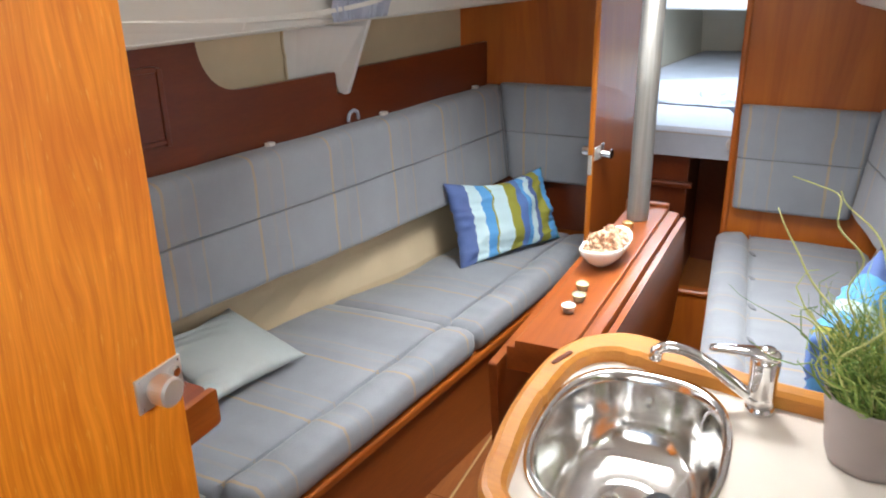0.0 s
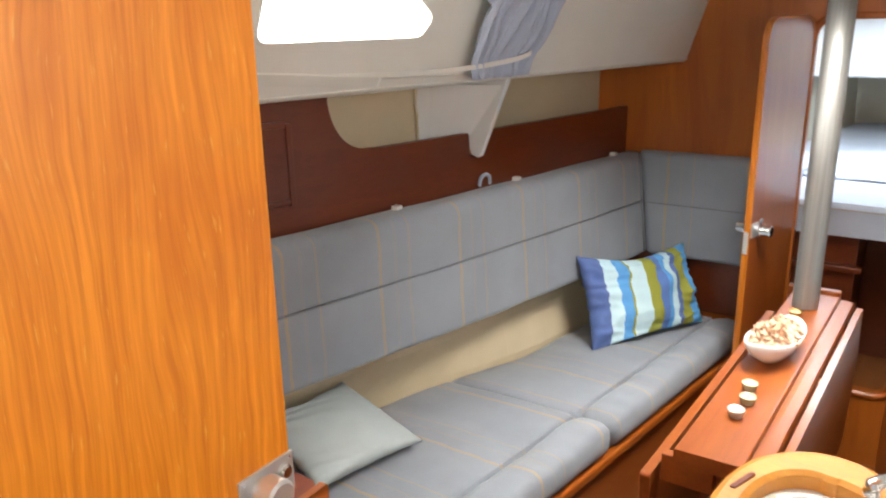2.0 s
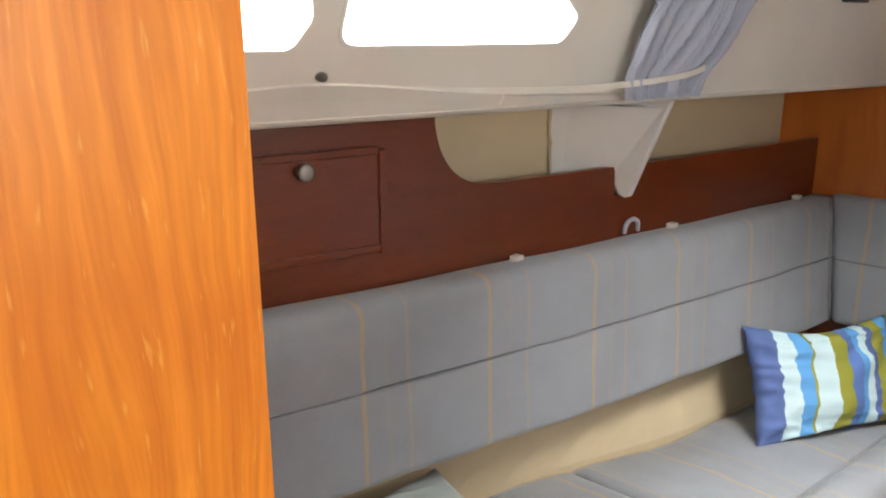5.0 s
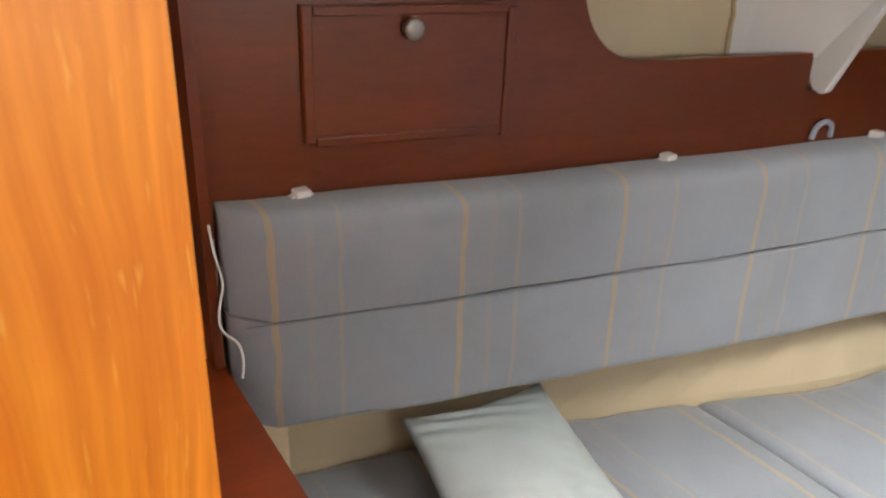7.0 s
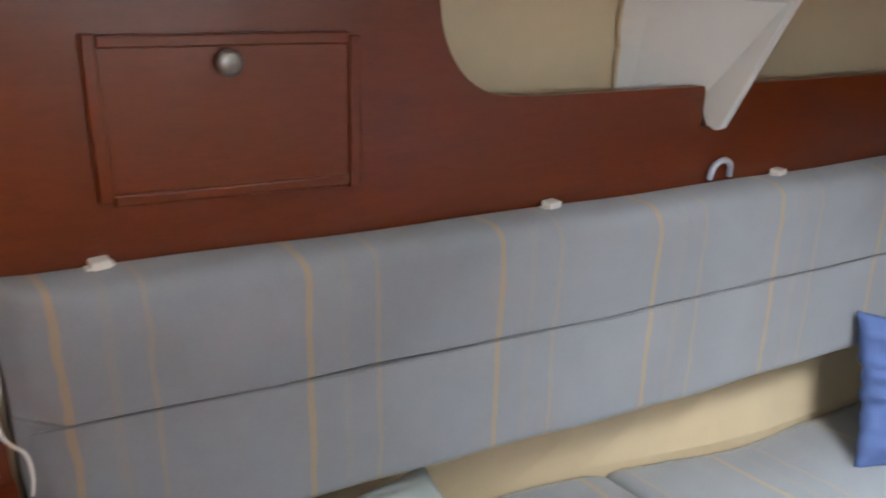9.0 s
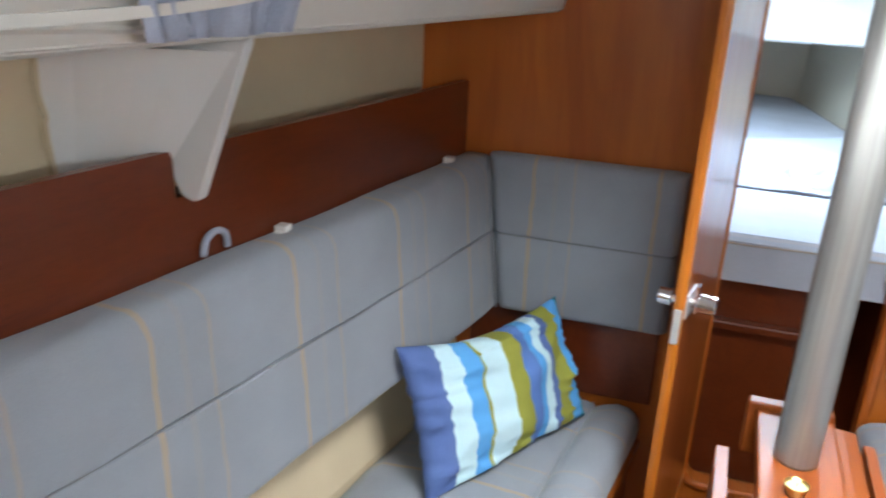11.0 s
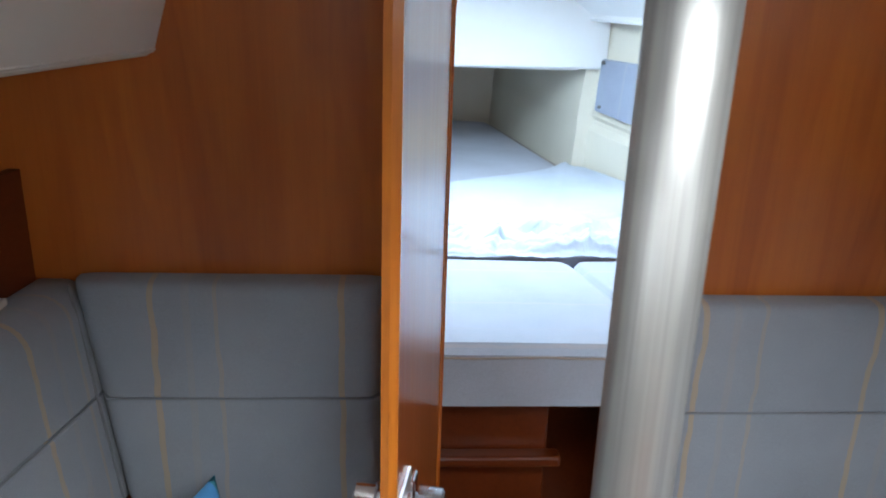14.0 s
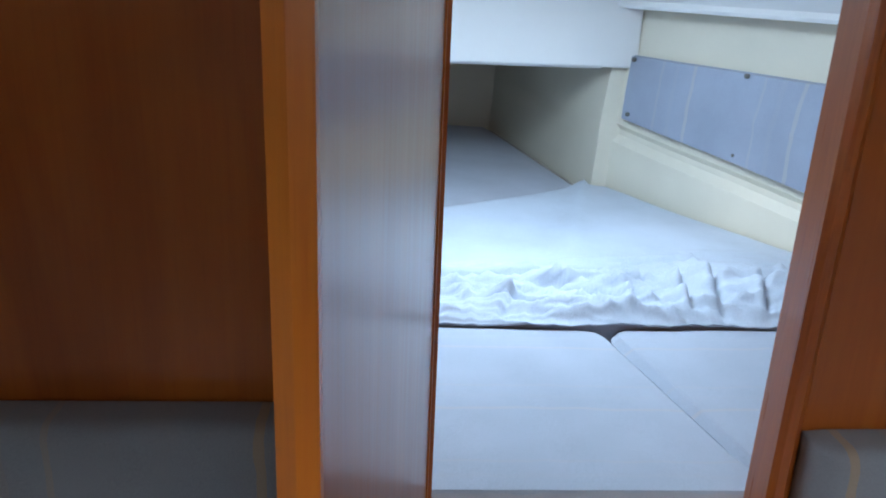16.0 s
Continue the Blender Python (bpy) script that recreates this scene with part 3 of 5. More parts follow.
def bulkhead_cushion(left, right, z0, z1, depth, label):
    """Two upholstered rolls on the bulkhead; left and right give the edges' x at a height."""
    xm = (left(z0) + right(z0)) / 2
    e = thing("bulkhead_cushion", (xm, BH, z0), label, "cushion", "bulkhead cushions")
    zm = (z0 + z1) / 2 + 0.005
    n = 24
    for nm, za, zb in (("upper_roll", zm + 0.0008, z1), ("lower_roll", z0, zm - 0.0008)):
        h = zb - za
        soft, tight = 0.020, 0.005
        prof = rounded([(0, 0), (depth, 0), (depth, h), (0, h)], [0.004, soft if nm == "lower_roll" else tight, tight if nm == "lower_roll" else soft, 0.004], 5)
        rings = []
        for i in range(n + 1):
            t = 0.5 - 0.5 * math.cos(math.pi * i / n)
            edge = min(t, 1 - t) * (right(z0) - left(z0))
            k = 1 - 0.4 * max(0, 1 - edge / 0.022) ** 2
            ring = []
            for u, v in prof:
                z = za + h / 2 + (v - h / 2) * (1 - 0.03 * max(0, 1 - edge / 0.02))
                x = left(z) + (right(z) - left(z)) * t
                swell = 1 + 0.05 * math.sin(math.pi * v / h) + 0.02 * math.sin(x * 21)
                ring.append((x, BH - 0.003 - u * k * swell, z))
            rings.append(ring)
        part(nm, loft(rings), FABRIC_X, e, smooth=True)
    pts = [(left(zm) + 0.012 + (right(zm) - left(zm) - 0.024) * i / 12, BH - depth - 0.0025, zm) for i in range(13)]
    part("seam_welt", tube(pts, 0.0022, 6), PIPING, e, "dark seam welt")
    return e


def port_corner(z):
    return -1.070 + 0.116 * (1.138 - z)


bulkhead_cushion(port_corner, lambda z: -0.585, 0.722, 1.138, 0.052, "blue-grey striped cushion fixed to the teak bulkhead behind the door")
bulkhead_cushion(lambda z: -0.082 + 0.02 * (1.108 - z), lambda z: 0.396 - 0.116 * (1.108 - z), 0.695, 1.108, 0.052, "blue-grey striped cushion on the teak bulkhead above the settee")
pts = [(port_corner(z) - 0.001, BH - 0.0545, z) for z in (1.134, 1.06, 0.98, 0.94, 0.90, 0.82, 0.728)]
solid("corner_welt", tube(pts, 0.0024, 6), PIPING, "dark piping where the backrest meets the bulkhead cushion", "piping", smooth=True)

# clips along the backrest's top edge
for y in (0.975, 1.655, 2.19, 2.795):
    bm = box(bx(y) - 0.012, bx(y) + 0.012, y - 0.013, y + 0.013, 1.1255, 1.1375, 0.0025)
    bm = join_into(bm, box(bx(y) - 0.009, bx(y) + 0.006, y - 0.019, y + 0.019, 1.1255, 1.129, 0.001))
    solid("cushion_clip", bm, CERAMIC, "small white plastic clip on the backrest's top edge", "clip", "", "cushion clips")
bm = tube(smooth_path([(bx(2.02) - 0.008, 2.012, 1.133), (bx(2.02) - 0.006, 2.018, 1.158), (bx(2.02) - 0.002, 2.04, 1.168), (bx(2.05) - 0.006, 2.062, 1.158), (bx(2.05) - 0.008, 2.07, 1.133)]), 0.006, 8)
solid("pull_loop", bm, CURTAIN, "grey webbing pull loop above the backrest", "strap", smooth=True)


def seat_cushion(s, y0, y1, zt, fx, backx, group, label):
    """A flat seat with a raised rolled front edge."""
    e = thing("seat_cushion", ((fx((y0 + y1) / 2) + backx((y0 + y1) / 2)) / 2, (y0 + y1) / 2, zt - 0.11), label, "cushion", group)
    n = 64
    rings_a, rings_b = [], []
    sg = 1 if s > 0 else -1
    for i in range(n + 1):
        t = i / n
        y = y0 + (y1 - y0) * t
        end = min(t, 1 - t) * (y1 - y0)
        dz = -0.018 * max(0, 1 - end / 0.03) ** 2 + 0.003 * math.sin(y * 11) + 0.004 * noise.noise(Vector((y * 13, 0.3, s)))
        f, b = fx(y), backx(y)
        ra = []
        zb = zt - 0.105
        m = f - sg * 0.125
        for x, z in ((m, zb), (m, zt - 0.006 + dz), (m - sg * 0.02, zt + dz), ((m + b) / 2, zt + 0.006 + dz + 0.004 * math.sin(y * 6)), (b + sg * 0.03, zt - 0.004 + dz), (b, zt - 0.02 + dz), (b, zb)):
            ra.append((x, y, z))
        rings_a.append(ra)
        rb = []
        for k in range(17):
            a = math.pi * 2 * k / 16
            u = 0.067 + 0.066 * math.copysign(abs(math.cos(a)) ** 0.7, math.cos(a))
            v = 0.062 + 0.062 * math.copysign(abs(math.sin(a)) ** 0.75, math.sin(a))
            rnd_end = math.sqrt(max(0.03, 1 - max(0, 1 - end / 0.03) ** 2))
            pucker = 0.006 * max(0, math.sin(y * 21)) ** 3 + 0.009 * noise.noise(Vector((y * 7, k * 0.5, s * 3.1))) + 0.004 * noise.noise(Vector((y * 22, k * 0.9, s)))
            rb.append((f - sg * (0.067 + (u - 0.067) * rnd_end) * 0.98 + sg * 0.002, y, zt - 0.106 + (0.062 + (v - 0.062) * rnd_end) * (0.975 + 0.02 * math.sin(y * 8)) - (pucker if v > 0.1 else 0)))
        rings_b.append(rb[:-1])
    part("flat", loft(rings_a), FABRIC, e, smooth=True)
    part("front_roll", loft(rings_b), FABRIC, e, smooth=True)
    pts = [(fx(y) - sg * 0.128, y, zt + 0.0005) for y in [y0 + 0.02 + (y1 - y0 - 0.04) * i / 20 for i in range(21)]]
    part("seam_welt", tube(pts, 0.0022, 6), FABRIC, e)
    return e


port_back = lambda y: hull_x(y, 0.5) + 0.006
seat_cushion(1, 0.865, 1.888, 0.49, seat_x, port_back, "port seat cushions", "blue-grey striped settee seat with a rolled front edge")
seat_cushion(1, 1.893, 2.905, 0.49, seat_x, port_back, "port seat cushions", "blue-grey striped settee seat reaching the bulkhead")
stb_front = lambda y: -0.118 + 0.07 * (2.85 - y)
stb_back = lambda y: 2 * CX - port_back(y) - 0.002
stb_seat = seat_cushion(-1, 1.28, 2.90, 0.588, stb_front, stb_back, "", "blue-grey buttoned settee seat with a rolled front edge")
for i in range(5):
    y = 1.72 + 0.24 * i
    bm = lathe([(0.001, 0.586), (0.9, 0.588), (1.0, 0.5895), (0.6, 0.5925), (0.001, 0.5935)], 0, 0, 14, 0.010, 0.030)
    bm.transform(pose(stb_front(y) + 0.138, y, 0, 0, 0, 28))
    part("tuft", bm, PIPING, stb_seat, "dark stitched tuft", smooth=True)


def settee_base(s, y0, y1, zt, fx, backx, label):
    e = thing("settee", (fx((y0 + y1) / 2), (y0 + y1) / 2, 0), label, "settee")
    sg = 1 if s > 0 else -1
    n = 14
    ys = [y0 + (y1 - y0) * i / n for i in range(n + 1)]
    part("front_panel", loft([[(fx(y) - sg * 0.02, y, -0.002), (fx(y) - sg * 0.02, y, zt - 0.02), (fx(y) - sg * 0.04, y, zt - 0.02), (fx(y) - sg * 0.04, y, -0.002)] for y in ys]), RED_LIT, e)
    part("edge_rail", loft([[(fx(y) - sg * u, y, zt - 0.032 + v) for u, v in rounded([(0, 0), (0.035, 0), (0.035, 0.03), (0, 0.03)], 0.008, 3)] for y in ys]), TRIM_WOOD, e, "teak rail under the seat cushion")
    part("seat_board", loft([[(fx(y) - sg * 0.042, y, zt - 0.022), (fx(y) - sg * 0.042, y, zt - 0.004), (backx(y), y, zt - 0.004), (backx(y), y, zt - 0.022)] for y in ys]), TRIM_WOOD, e)
    return e


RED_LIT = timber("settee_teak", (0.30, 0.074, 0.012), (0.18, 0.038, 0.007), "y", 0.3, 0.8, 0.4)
settee_base(1, 0.35, BH - 0.004, 0.388, seat_x, port_back, "varnished red-brown teak settee front")
settee_base(-1, 1.27, BH - 0.004, 0.486, stb_front, stb_back, "varnished red-brown teak settee front on the galley side")
solid("seat_cushion_end", box(-1.58, -1.045, 0.30, 0.860, 0.386, 0.484, 0.02), FABRIC, "blue-grey seat cushion running under the chart table", "cushion", "", "")

# teak panel under each bulkhead cushion
solid("trim_panel_port", box(-1.10, -0.60, BH - 0.012, BH - 0.003, 0.50, 0.72, 0.002), RED_WOOD, "dark red-brown panel below the bulkhead cushion", "panel", "structure")

# ---- shelf boards along the hull ----


def strip_panel(s, ys, zlo, zhi, xf, t):
    rings = []
    for y in ys:
        a, c = zlo(y), zhi(y)
        x = xf(y)
        rings.append([(side(s, x), y, a), (side(s, x), y, c), (side(s, x - t), y, c), (side(s, x - t), y, a)])
    return loft(rings)


def board_top(y):
    if y < 1.448:
        return 1.472
    if y < 1.60:
        u = (y - 1.448) / 0.152
        return 1.313 + 0.159 * (1 - math.sqrt(max(0, 1 - (1 - u) ** 2.6)))
    if 1.978 < y < 2.012:
        return 1.236
    return 1.311 - 0.004 * (y - 1.6)


bxf = lambda y: bx(y) - 0.016


def shelf_board(s):
    ys = sorted({0.836 + (BH - 0.003 - 0.836) * i / 60 for i in range(61)} | {1.448 + 0.152 * (i / 14) ** 2 for i in range(15)} | {1.977, 1.9785, 2.0115, 2.013})
    e = thing("shelf_board", (side(s, bx(1.9)), 1.9, 1.10), "dark red mahogany shelf board with a swept cut-out above the backrest", "shelf")
    part("board", strip_panel(s, ys, lambda y: 1.06, board_top, bxf, 0.018), RED_WOOD, e)
    rings = [[(side(s, bx(y) - 0.035), y, 1.20), (side(s, bx(y) - 0.035), y, 1.215), (side(s, hull_x(y, 1.2) + 0.002), y, 1.215), (side(s, hull_x(y, 1.2) + 0.002), y, 1.20)] for y in [0.84 + (BH - 0.86) * i / 14 for i in range(15)]]
    part("shelf", loft(rings), LINER, e, "cream shelf behind the board")
    if s > 0:
        # drop-front locker hatch
        h = part("hatch", strip_panel(s, [0.99 + 0.033 * i for i in range(11)], lambda y: 1.218 - 0.03 * (y - 0.99), lambda y: 1.415 - 0.01 * (y - 0.99), lambda y: bx(y) - 0.006, 0.009), RED_WOOD, e, "drop-front hatch with a moulded edge")
        for nm, y0, y1, z0, z1 in (("moulding", 0.985, 1.002, 1.208, 1.42), ("moulding", 1.308, 1.325, 1.198, 1.412), ("moulding", 1.002, 1.308, 1.203, 1.219), ("moulding", 1.002, 1.308, 1.402, 1.418)):
            b = strip_panel(s, [y0, (y0 + y1) / 2, y1], lambda y: z0, lambda y: z1, lambda y: bx(y) - 0.001, 0.014)
            part(nm, bevel(b, 0.003, 2), RED_WOOD, h)
        kx = bx(1.145)
        part("knob", tube([(kx - 0.006, 1.145, 1.384), (kx + 0.004, 1.145, 1.384), (kx + 0.010, 1.145, 1.384), (kx + 0.018, 1.145, 1.384), (kx + 0.021, 1.145, 1.384)], [0.010, 0.009, 0.017, 0.017, 0.012], 16), ALLOY, h, "round nickel finger latch", smooth=True)
    return e


shelf_board(1)
shelf_board(-1)


def chainplate_knee(s):
    """A white tapered knee from the side deck down through a slot in the shelf board."""
    y0, y1 = 1.983, 2.007
    prof = [(-1.283, 1.237), (-1.296, 1.232), (-1.316, 1.24), (-1.335, 1.30), (hull_x(1.99, 1.3) + 0.004, 1.30), (hull_x(1.99, 1.45) + 0.004, 1.462), (-1.185, 1.482), (-1.192, 1.47)]
    bm = loft([[(side(s, x), y, z) for x, z in prof] for y in (y0, y1)])
    bevel(bm, 0.005, 2)
    return solid("chainplate_knee", bm, WHITE, "white tapered knee passing through a slot in the shelf board", "bracket")


port_knee = chainplate_knee(1)
chainplate_knee(-1)
# cream-white fairing from the hull lining to the knee, with a frayed edge
def fairing_ring(z):
    xa, xb = hull_x(1.88, z) + 0.002, -1.325 + 0.12 * max(0, (z - 1.29) / 0.17)
    front = [(xa + (xb - xa) * k / 6, 1.882 + 0.0965 * (k / 6) ** 0.8, z) for k in range(7)]
    return front + [(xa - 0.008, 1.9785, z), (xa - 0.008, 1.882, z)]


bm = loft([fairing_ring(1.222 + 0.24 * k / 10) for k in range(11)])
part("fairing", bm, WHITE, port_knee, "off-white fairing bonded to the hull lining")
bm = tube(smooth_path([(hull_x(1.88, 1.46) + 0.003, 1.878, 1.462), (hull_x(1.88, 1.4) + 0.003, 1.874, 1.40), (hull_x(1.88, 1.36) + 0.004, 1.881, 1.365), (hull_x(1.88, 1.34) + 0.006, 1.876, 1.345), (hull_x(1.88, 1.3) + 0.004, 1.888, 1.22)]), 0.005, 6)
solid("lining_seam", bm, LINER, "frayed seam in the cream hull lining", "trim", smooth=True)
for k, (ya, yb, up) in enumerate(((1.60, 1.84, 0.03), (1.64, 1.92, 0.022), (2.03, 2.20, 0.018))):
    pts = [(bx(ya + (yb - ya) * i / 4) - 0.075 - 0.012 * math.sin(i * 1.7 + k), ya + (yb - ya) * i / 4, 1.275 + 0.8 * up * math.sin(math.pi * i / 4)) for i in range(5)]
    pts = [(pts[0][0], ya - 0.02, 1.222)] + pts + [(pts[-1][0], yb + 0.02, 1.222)]
    solid("cable", tube(smooth_path(pts), 0.004, 6), GREYCABLE, "grey cable lying along the shelf", "cable", "", "shelf cables", smooth=True)

# ---- curtain, strap and studs ----


def curtain():
    """Gathered curtain hanging against the cabin side."""
    n, m = 110, 16
    rows = []
    for j in range(m + 1):
        t = j / m
        z = 1.492 + (1.80 - 1.492) * t
        ya = 1.782 - 0.02 * math.sin(t * 3.0) + 0.02 * max(0, t - 0.4)
        yb = 2.0 + 0.06 * t + 0.015 * math.sin(t * 3)
        pinch = math.exp(-((z - 1.54) / 0.035) ** 2)
        row = []
        for i in range(n + 1):
            u = i / n
            y = ya + (yb - ya) * u
            w = math.sin(u * 34 + 1.9 * math.sin(t * 4 + u * 3) + 5 * (t - 0.2) * (u - 0.5))
            d = 0.034 * (1 - 0.6 * pinch) * (1 - abs(w) ** 0.7 * 0.9 + 0.5 * w) + 0.010 * math.sin(u * 13 + t) + 0.012
            row.append((cabin_x(y, z) + 0.014 + d, y, z))
        rows.append(row)
    e = thing("curtain", (cabin_x(1.9, 1.5), 1.9, 1.49), "gathered blue-grey window curtain held back against the cabin side", "curtain")
    b = loft([r + [(x - 0.002, y, z) for x, y, z in reversed(r)] for r in rows])
    part("fabric", b, CURTAIN, e, smooth=True)
    return e


curtain()


def band(points, w, t):
    pts = smooth_path(points, 8)
    rings = []
    for i, p in enumerate(pts):
        k = min(1, 0.12 + i / 14)
        rings.append([(p.x - 0.002, p.y, p.z - w * k), (p.x + t * k, p.y, p.z - w * k), (p.x + t * k, p.y, p.z + w * k), (p.x - 0.002, p.y, p.z + w * k)])
    return loft(rings)


strap = [(cabin_x(y, z) + o, y, z) for y, z, o in ((1.30, 1.5385, 0.001), (1.42, 1.527, 0.003), (1.6, 1.520, 0.012), (1.78, 1.527, 0.040), (1.92, 1.542, 0.052), (2.0, 1.556, 0.034), (2.03, 1.558, 0.006))]
solid("curtain_tie", band(strap, 0.0065, 0.003), GELCOAT, "white elastic curtain tie stretched along the cabin side", "strap", smooth=False)
crease = [(-1.3, 1.512), (0.2, 1.524), (0.7, 1.532), (0.93, 1.541), (1.06, 1.549), (1.13, 1.550), (1.234, 1.543), (1.362, 1.531), (1.5, 1.521), (1.70, 1.512), (1.80, 1.506), (1.88, 1.498)]
pts = smooth_path([(cabin_x(y, z) + 0.0005, y, z) for y, z in crease], 8)
bm = loft([[(p.x - 0.002, p.y, p.z + 0.001), (p.x + 0.0008, p.y, p.z + 0.001), (p.x + 0.0035, p.y, p.z - 0.003), (cabin_x(p.y, p.z - 0.03) + 0.002, p.y, p.z - 0.030 if p.z > 1.52 else p.z - 0.012), (p.x - 0.006, p.y, p.z - 0.012)] for p in pts])
solid("trim_lining_edge", bm, GELCOAT, "off-white lower edge of the cabin side lining", "trim", "structure")
for y, z in ((1.12, 1.562), (2.03, 1.558), (0.55, 1.562)):
    x = cabin_x(y, z)
    solid("stud", tube([(x - 0.004, y, z), (x + 0.008, y, z), (x + 0.015, y, z), (x + 0.018, y, z)], [0.007, 0.009, 0.008, 0.004], 14), GREYCABLE, "dark snap stud fixing the curtain tie", "stud", "", "curtain studs", smooth=True)
x = cabin_x(2.50, 1.712)
solid("handrail_end", box(x - 0.012, x + 0.02, 2.44, 2.56, 1.705, 1.719, 0.004), RUBBER, "dark slim fitting under the headliner", "fitting")

# ---- doors ----


def lockset(parent, m):
    """Rim lock: backplate, round knob and thumb turn; built facing +x at the origin."""
    def put(bm):
        bm.transform(m)
        return bm
    plate_ob = part("lock_plate", put(box(-0.001, 0.004, -0.052, 0.052, -0.032, 0.032, 0.0015)), NICKEL, parent, "satin nickel lock plate")
    part("knob", put(tube([(0.003, -0.012, 0), (0.012, -0.012, 0), (0.014, -0.012, 0), (0.040, -0.012, 0), (0.044, -0.012, 0)], [0.021, 0.021, 0.027, 0.026, 0.022], 28)), NICKEL, plate_ob, "round satin nickel knob", smooth=False)
    part("thumb_turn", put(tube([(0.003, 0.031, 0.008), (0.010, 0.031, 0.008), (0.013, 0.031, 0.008)], [0.011, 0.011, 0.008], 18)), CHROME, plate_ob, smooth=False)
    for y, z in ((-0.044, 0.025), (0.044, 0.025), (-0.044, -0.025), (0.044, -0.025)):
        part("screw", put(tube([(0.0035, y, z), (0.0055, y, z)], [0.003, 0.002], 8)), CHROME, plate_ob)


# cabin door by the companionway, standing open fore and aft
d = thing("door_1", (-0.797, 0.27, 0.05), "golden varnished teak cabin door standing open", "door", "", "structure")
ol = rounded([(-0.06, 0.06), (0.5855, 0.06), (0.5855, 1.80), (-0.06, 1.80)], 0.03, 4)
b = plate([ol], lambda y, z: (-0.797, y, z), (-0.028, 0, 0))
part("leaf", b, DOOR_WOOD, d)
lockset(d, pose(-0.797, 0.538, 1.034))

# forward cabin door, open against the settee
A, B = Vector((-0.503, 2.906)), Vector((-0.5775, 2.5255))
dv = (B - A).normalized()
nv = Vector((-dv.y, dv.x))
if nv.x < 0:
    nv = -nv
W = (B - A).length
d = thing("door_2", (A.x, A.y, 0.3), "varnished teak forward cabin door standing ajar", "door", "", "structure")
ol = rounded([(0, 0.30), (W, 0.30), (W, 1.642), (0, 1.642)], [0.05, 0.05, 0.08, 0.08], 6)
bk = (nv.x * 0.018, nv.y * 0.018, 0)
part("leaf", plate([ol], lambda u, z: (A.x + dv.x * u, A.y + dv.y * u, z), bk), LEAF_WOOD, d)
k = len(ol)
prof = [(-0.002, -0.0015), (-0.002, 0.0195), (0.003, 0.0195), (0.006, 0.009), (0.003, -0.0015)]
rings = []
for i in range(k):
    p, a, c = Vector(ol[i]), Vector(ol[i - 1]), Vector(ol[(i + 1) % k])
    t = (c - a).normalized()
    n2 = Vector((t.y, -t.x))
    rings.append([(A.x + dv.x * (p.x + n2.x * q) + nv.x * w, A.y + dv.y * (p.x + n2.x * q) + nv.y * w, p.y + n2.y * q) for q, w in prof])
rings.append(rings[0])
part("edge_lipping", loft(rings, True, False), LIPPING, d, "rounded golden teak lipping")
me = Vector((A.x + dv.x * (W - 0.045), A.y + dv.y * (W - 0.045), 0.958))
basis = Matrix(((nv.x, dv.x, 0, me.x + nv.x * 0.020), (nv.y, dv.y, 0, me.y + nv.y * 0.020), (0, 0, 1, me.z), (0, 0, 0, 1)))
lp = part("lock_plate", box(-0.002, 0.003, -0.04, 0.04, -0.025, 0.025, 0.001, basis), NICKEL, d, "satin nickel lock plate")
part("knob", (lambda q: (q.transform(basis), q)[1])(tube([(0.002, 0.0, 0), (0.018, 0.0, 0), (0.020, 0.0, 0), (0.050, 0.0, 0), (0.053, 0.0, 0)], [0.012, 0.012, 0.021, 0.020, 0.016], 24)), CHROME, lp, "round chrome knob")
part("lever", (lambda q: (q.transform(basis), q)[1])(box(0.010, 0.016, -0.012, 0.012, -0.022, 0.040, 0.003)), CHROME, lp)
basis2 = Matrix(((-nv.x, dv.x, 0, me.x - nv.x * 0.001), (-nv.y, dv.y, 0, me.y - nv.y * 0.001), (0, 0, 1, me.z), (0, 0, 0, 1)))
lp2 = part("lock_plate", box(-0.002, 0.003, -0.04, 0.04, -0.025, 0.025, 0.001, basis2), NICKEL, d)
part("knob", (lambda q: (q.transform(basis2), q)[1])(tube([(0.002, 0.0, 0), (0.014, 0.0, 0), (0.016, 0.0, 0), (0.042, 0.0, 0), (0.045, 0.0, 0)], [0.011, 0.011, 0.019, 0.018, 0.014], 24)), CHROME, lp2)
ed = Matrix(((dv.x, -nv.x, 0, A.x + dv.x * W + nv.x * 0.009), (dv.y, -nv.y, 0, A.y + dv.y * W + nv.y * 0.009), (0, 0, 1, 0.918), (0, 0, 0, 1)))
part("latch_plate", box(0.004, 0.008, -0.008, 0.008, -0.038, 0.038, 0.001, ed), NICKEL, d)
bm = box(-0.121, -0.112, BH - 0.016, BH - 0.004, 0.925, 0.965, 0.002)
solid("door_catch", join_into(bm, box(-0.126, -0.118, BH - 0.014, BH + 0.01, 0.935, 0.955, 0.002)), NICKEL, "small nickel striker on the door frame", "catch")

# ---- compression post and drop-leaf table ----
PXY = (-0.342, 2.313)
bm = loft([[(PXY[0] + 0.0365 * math.cos(2 * math.pi * k / 40), PXY[1] + 0.0365 * math.sin(2 * math.pi * k / 40), z) for k in range(40)] for z in (0.803, 0.81, 1.2, 1.79)])
solid("compression_post", bm, ALLOY, "brushed aluminium compression post rising from the table", "post", smooth=True)

t = thing("drop_leaf_table", (-0.34, 1.85, 0), "varnished teak drop-leaf saloon table with both leaves folded down", "table")


def tx(y, o):
    return o + 0.034 * (y - 1.31)


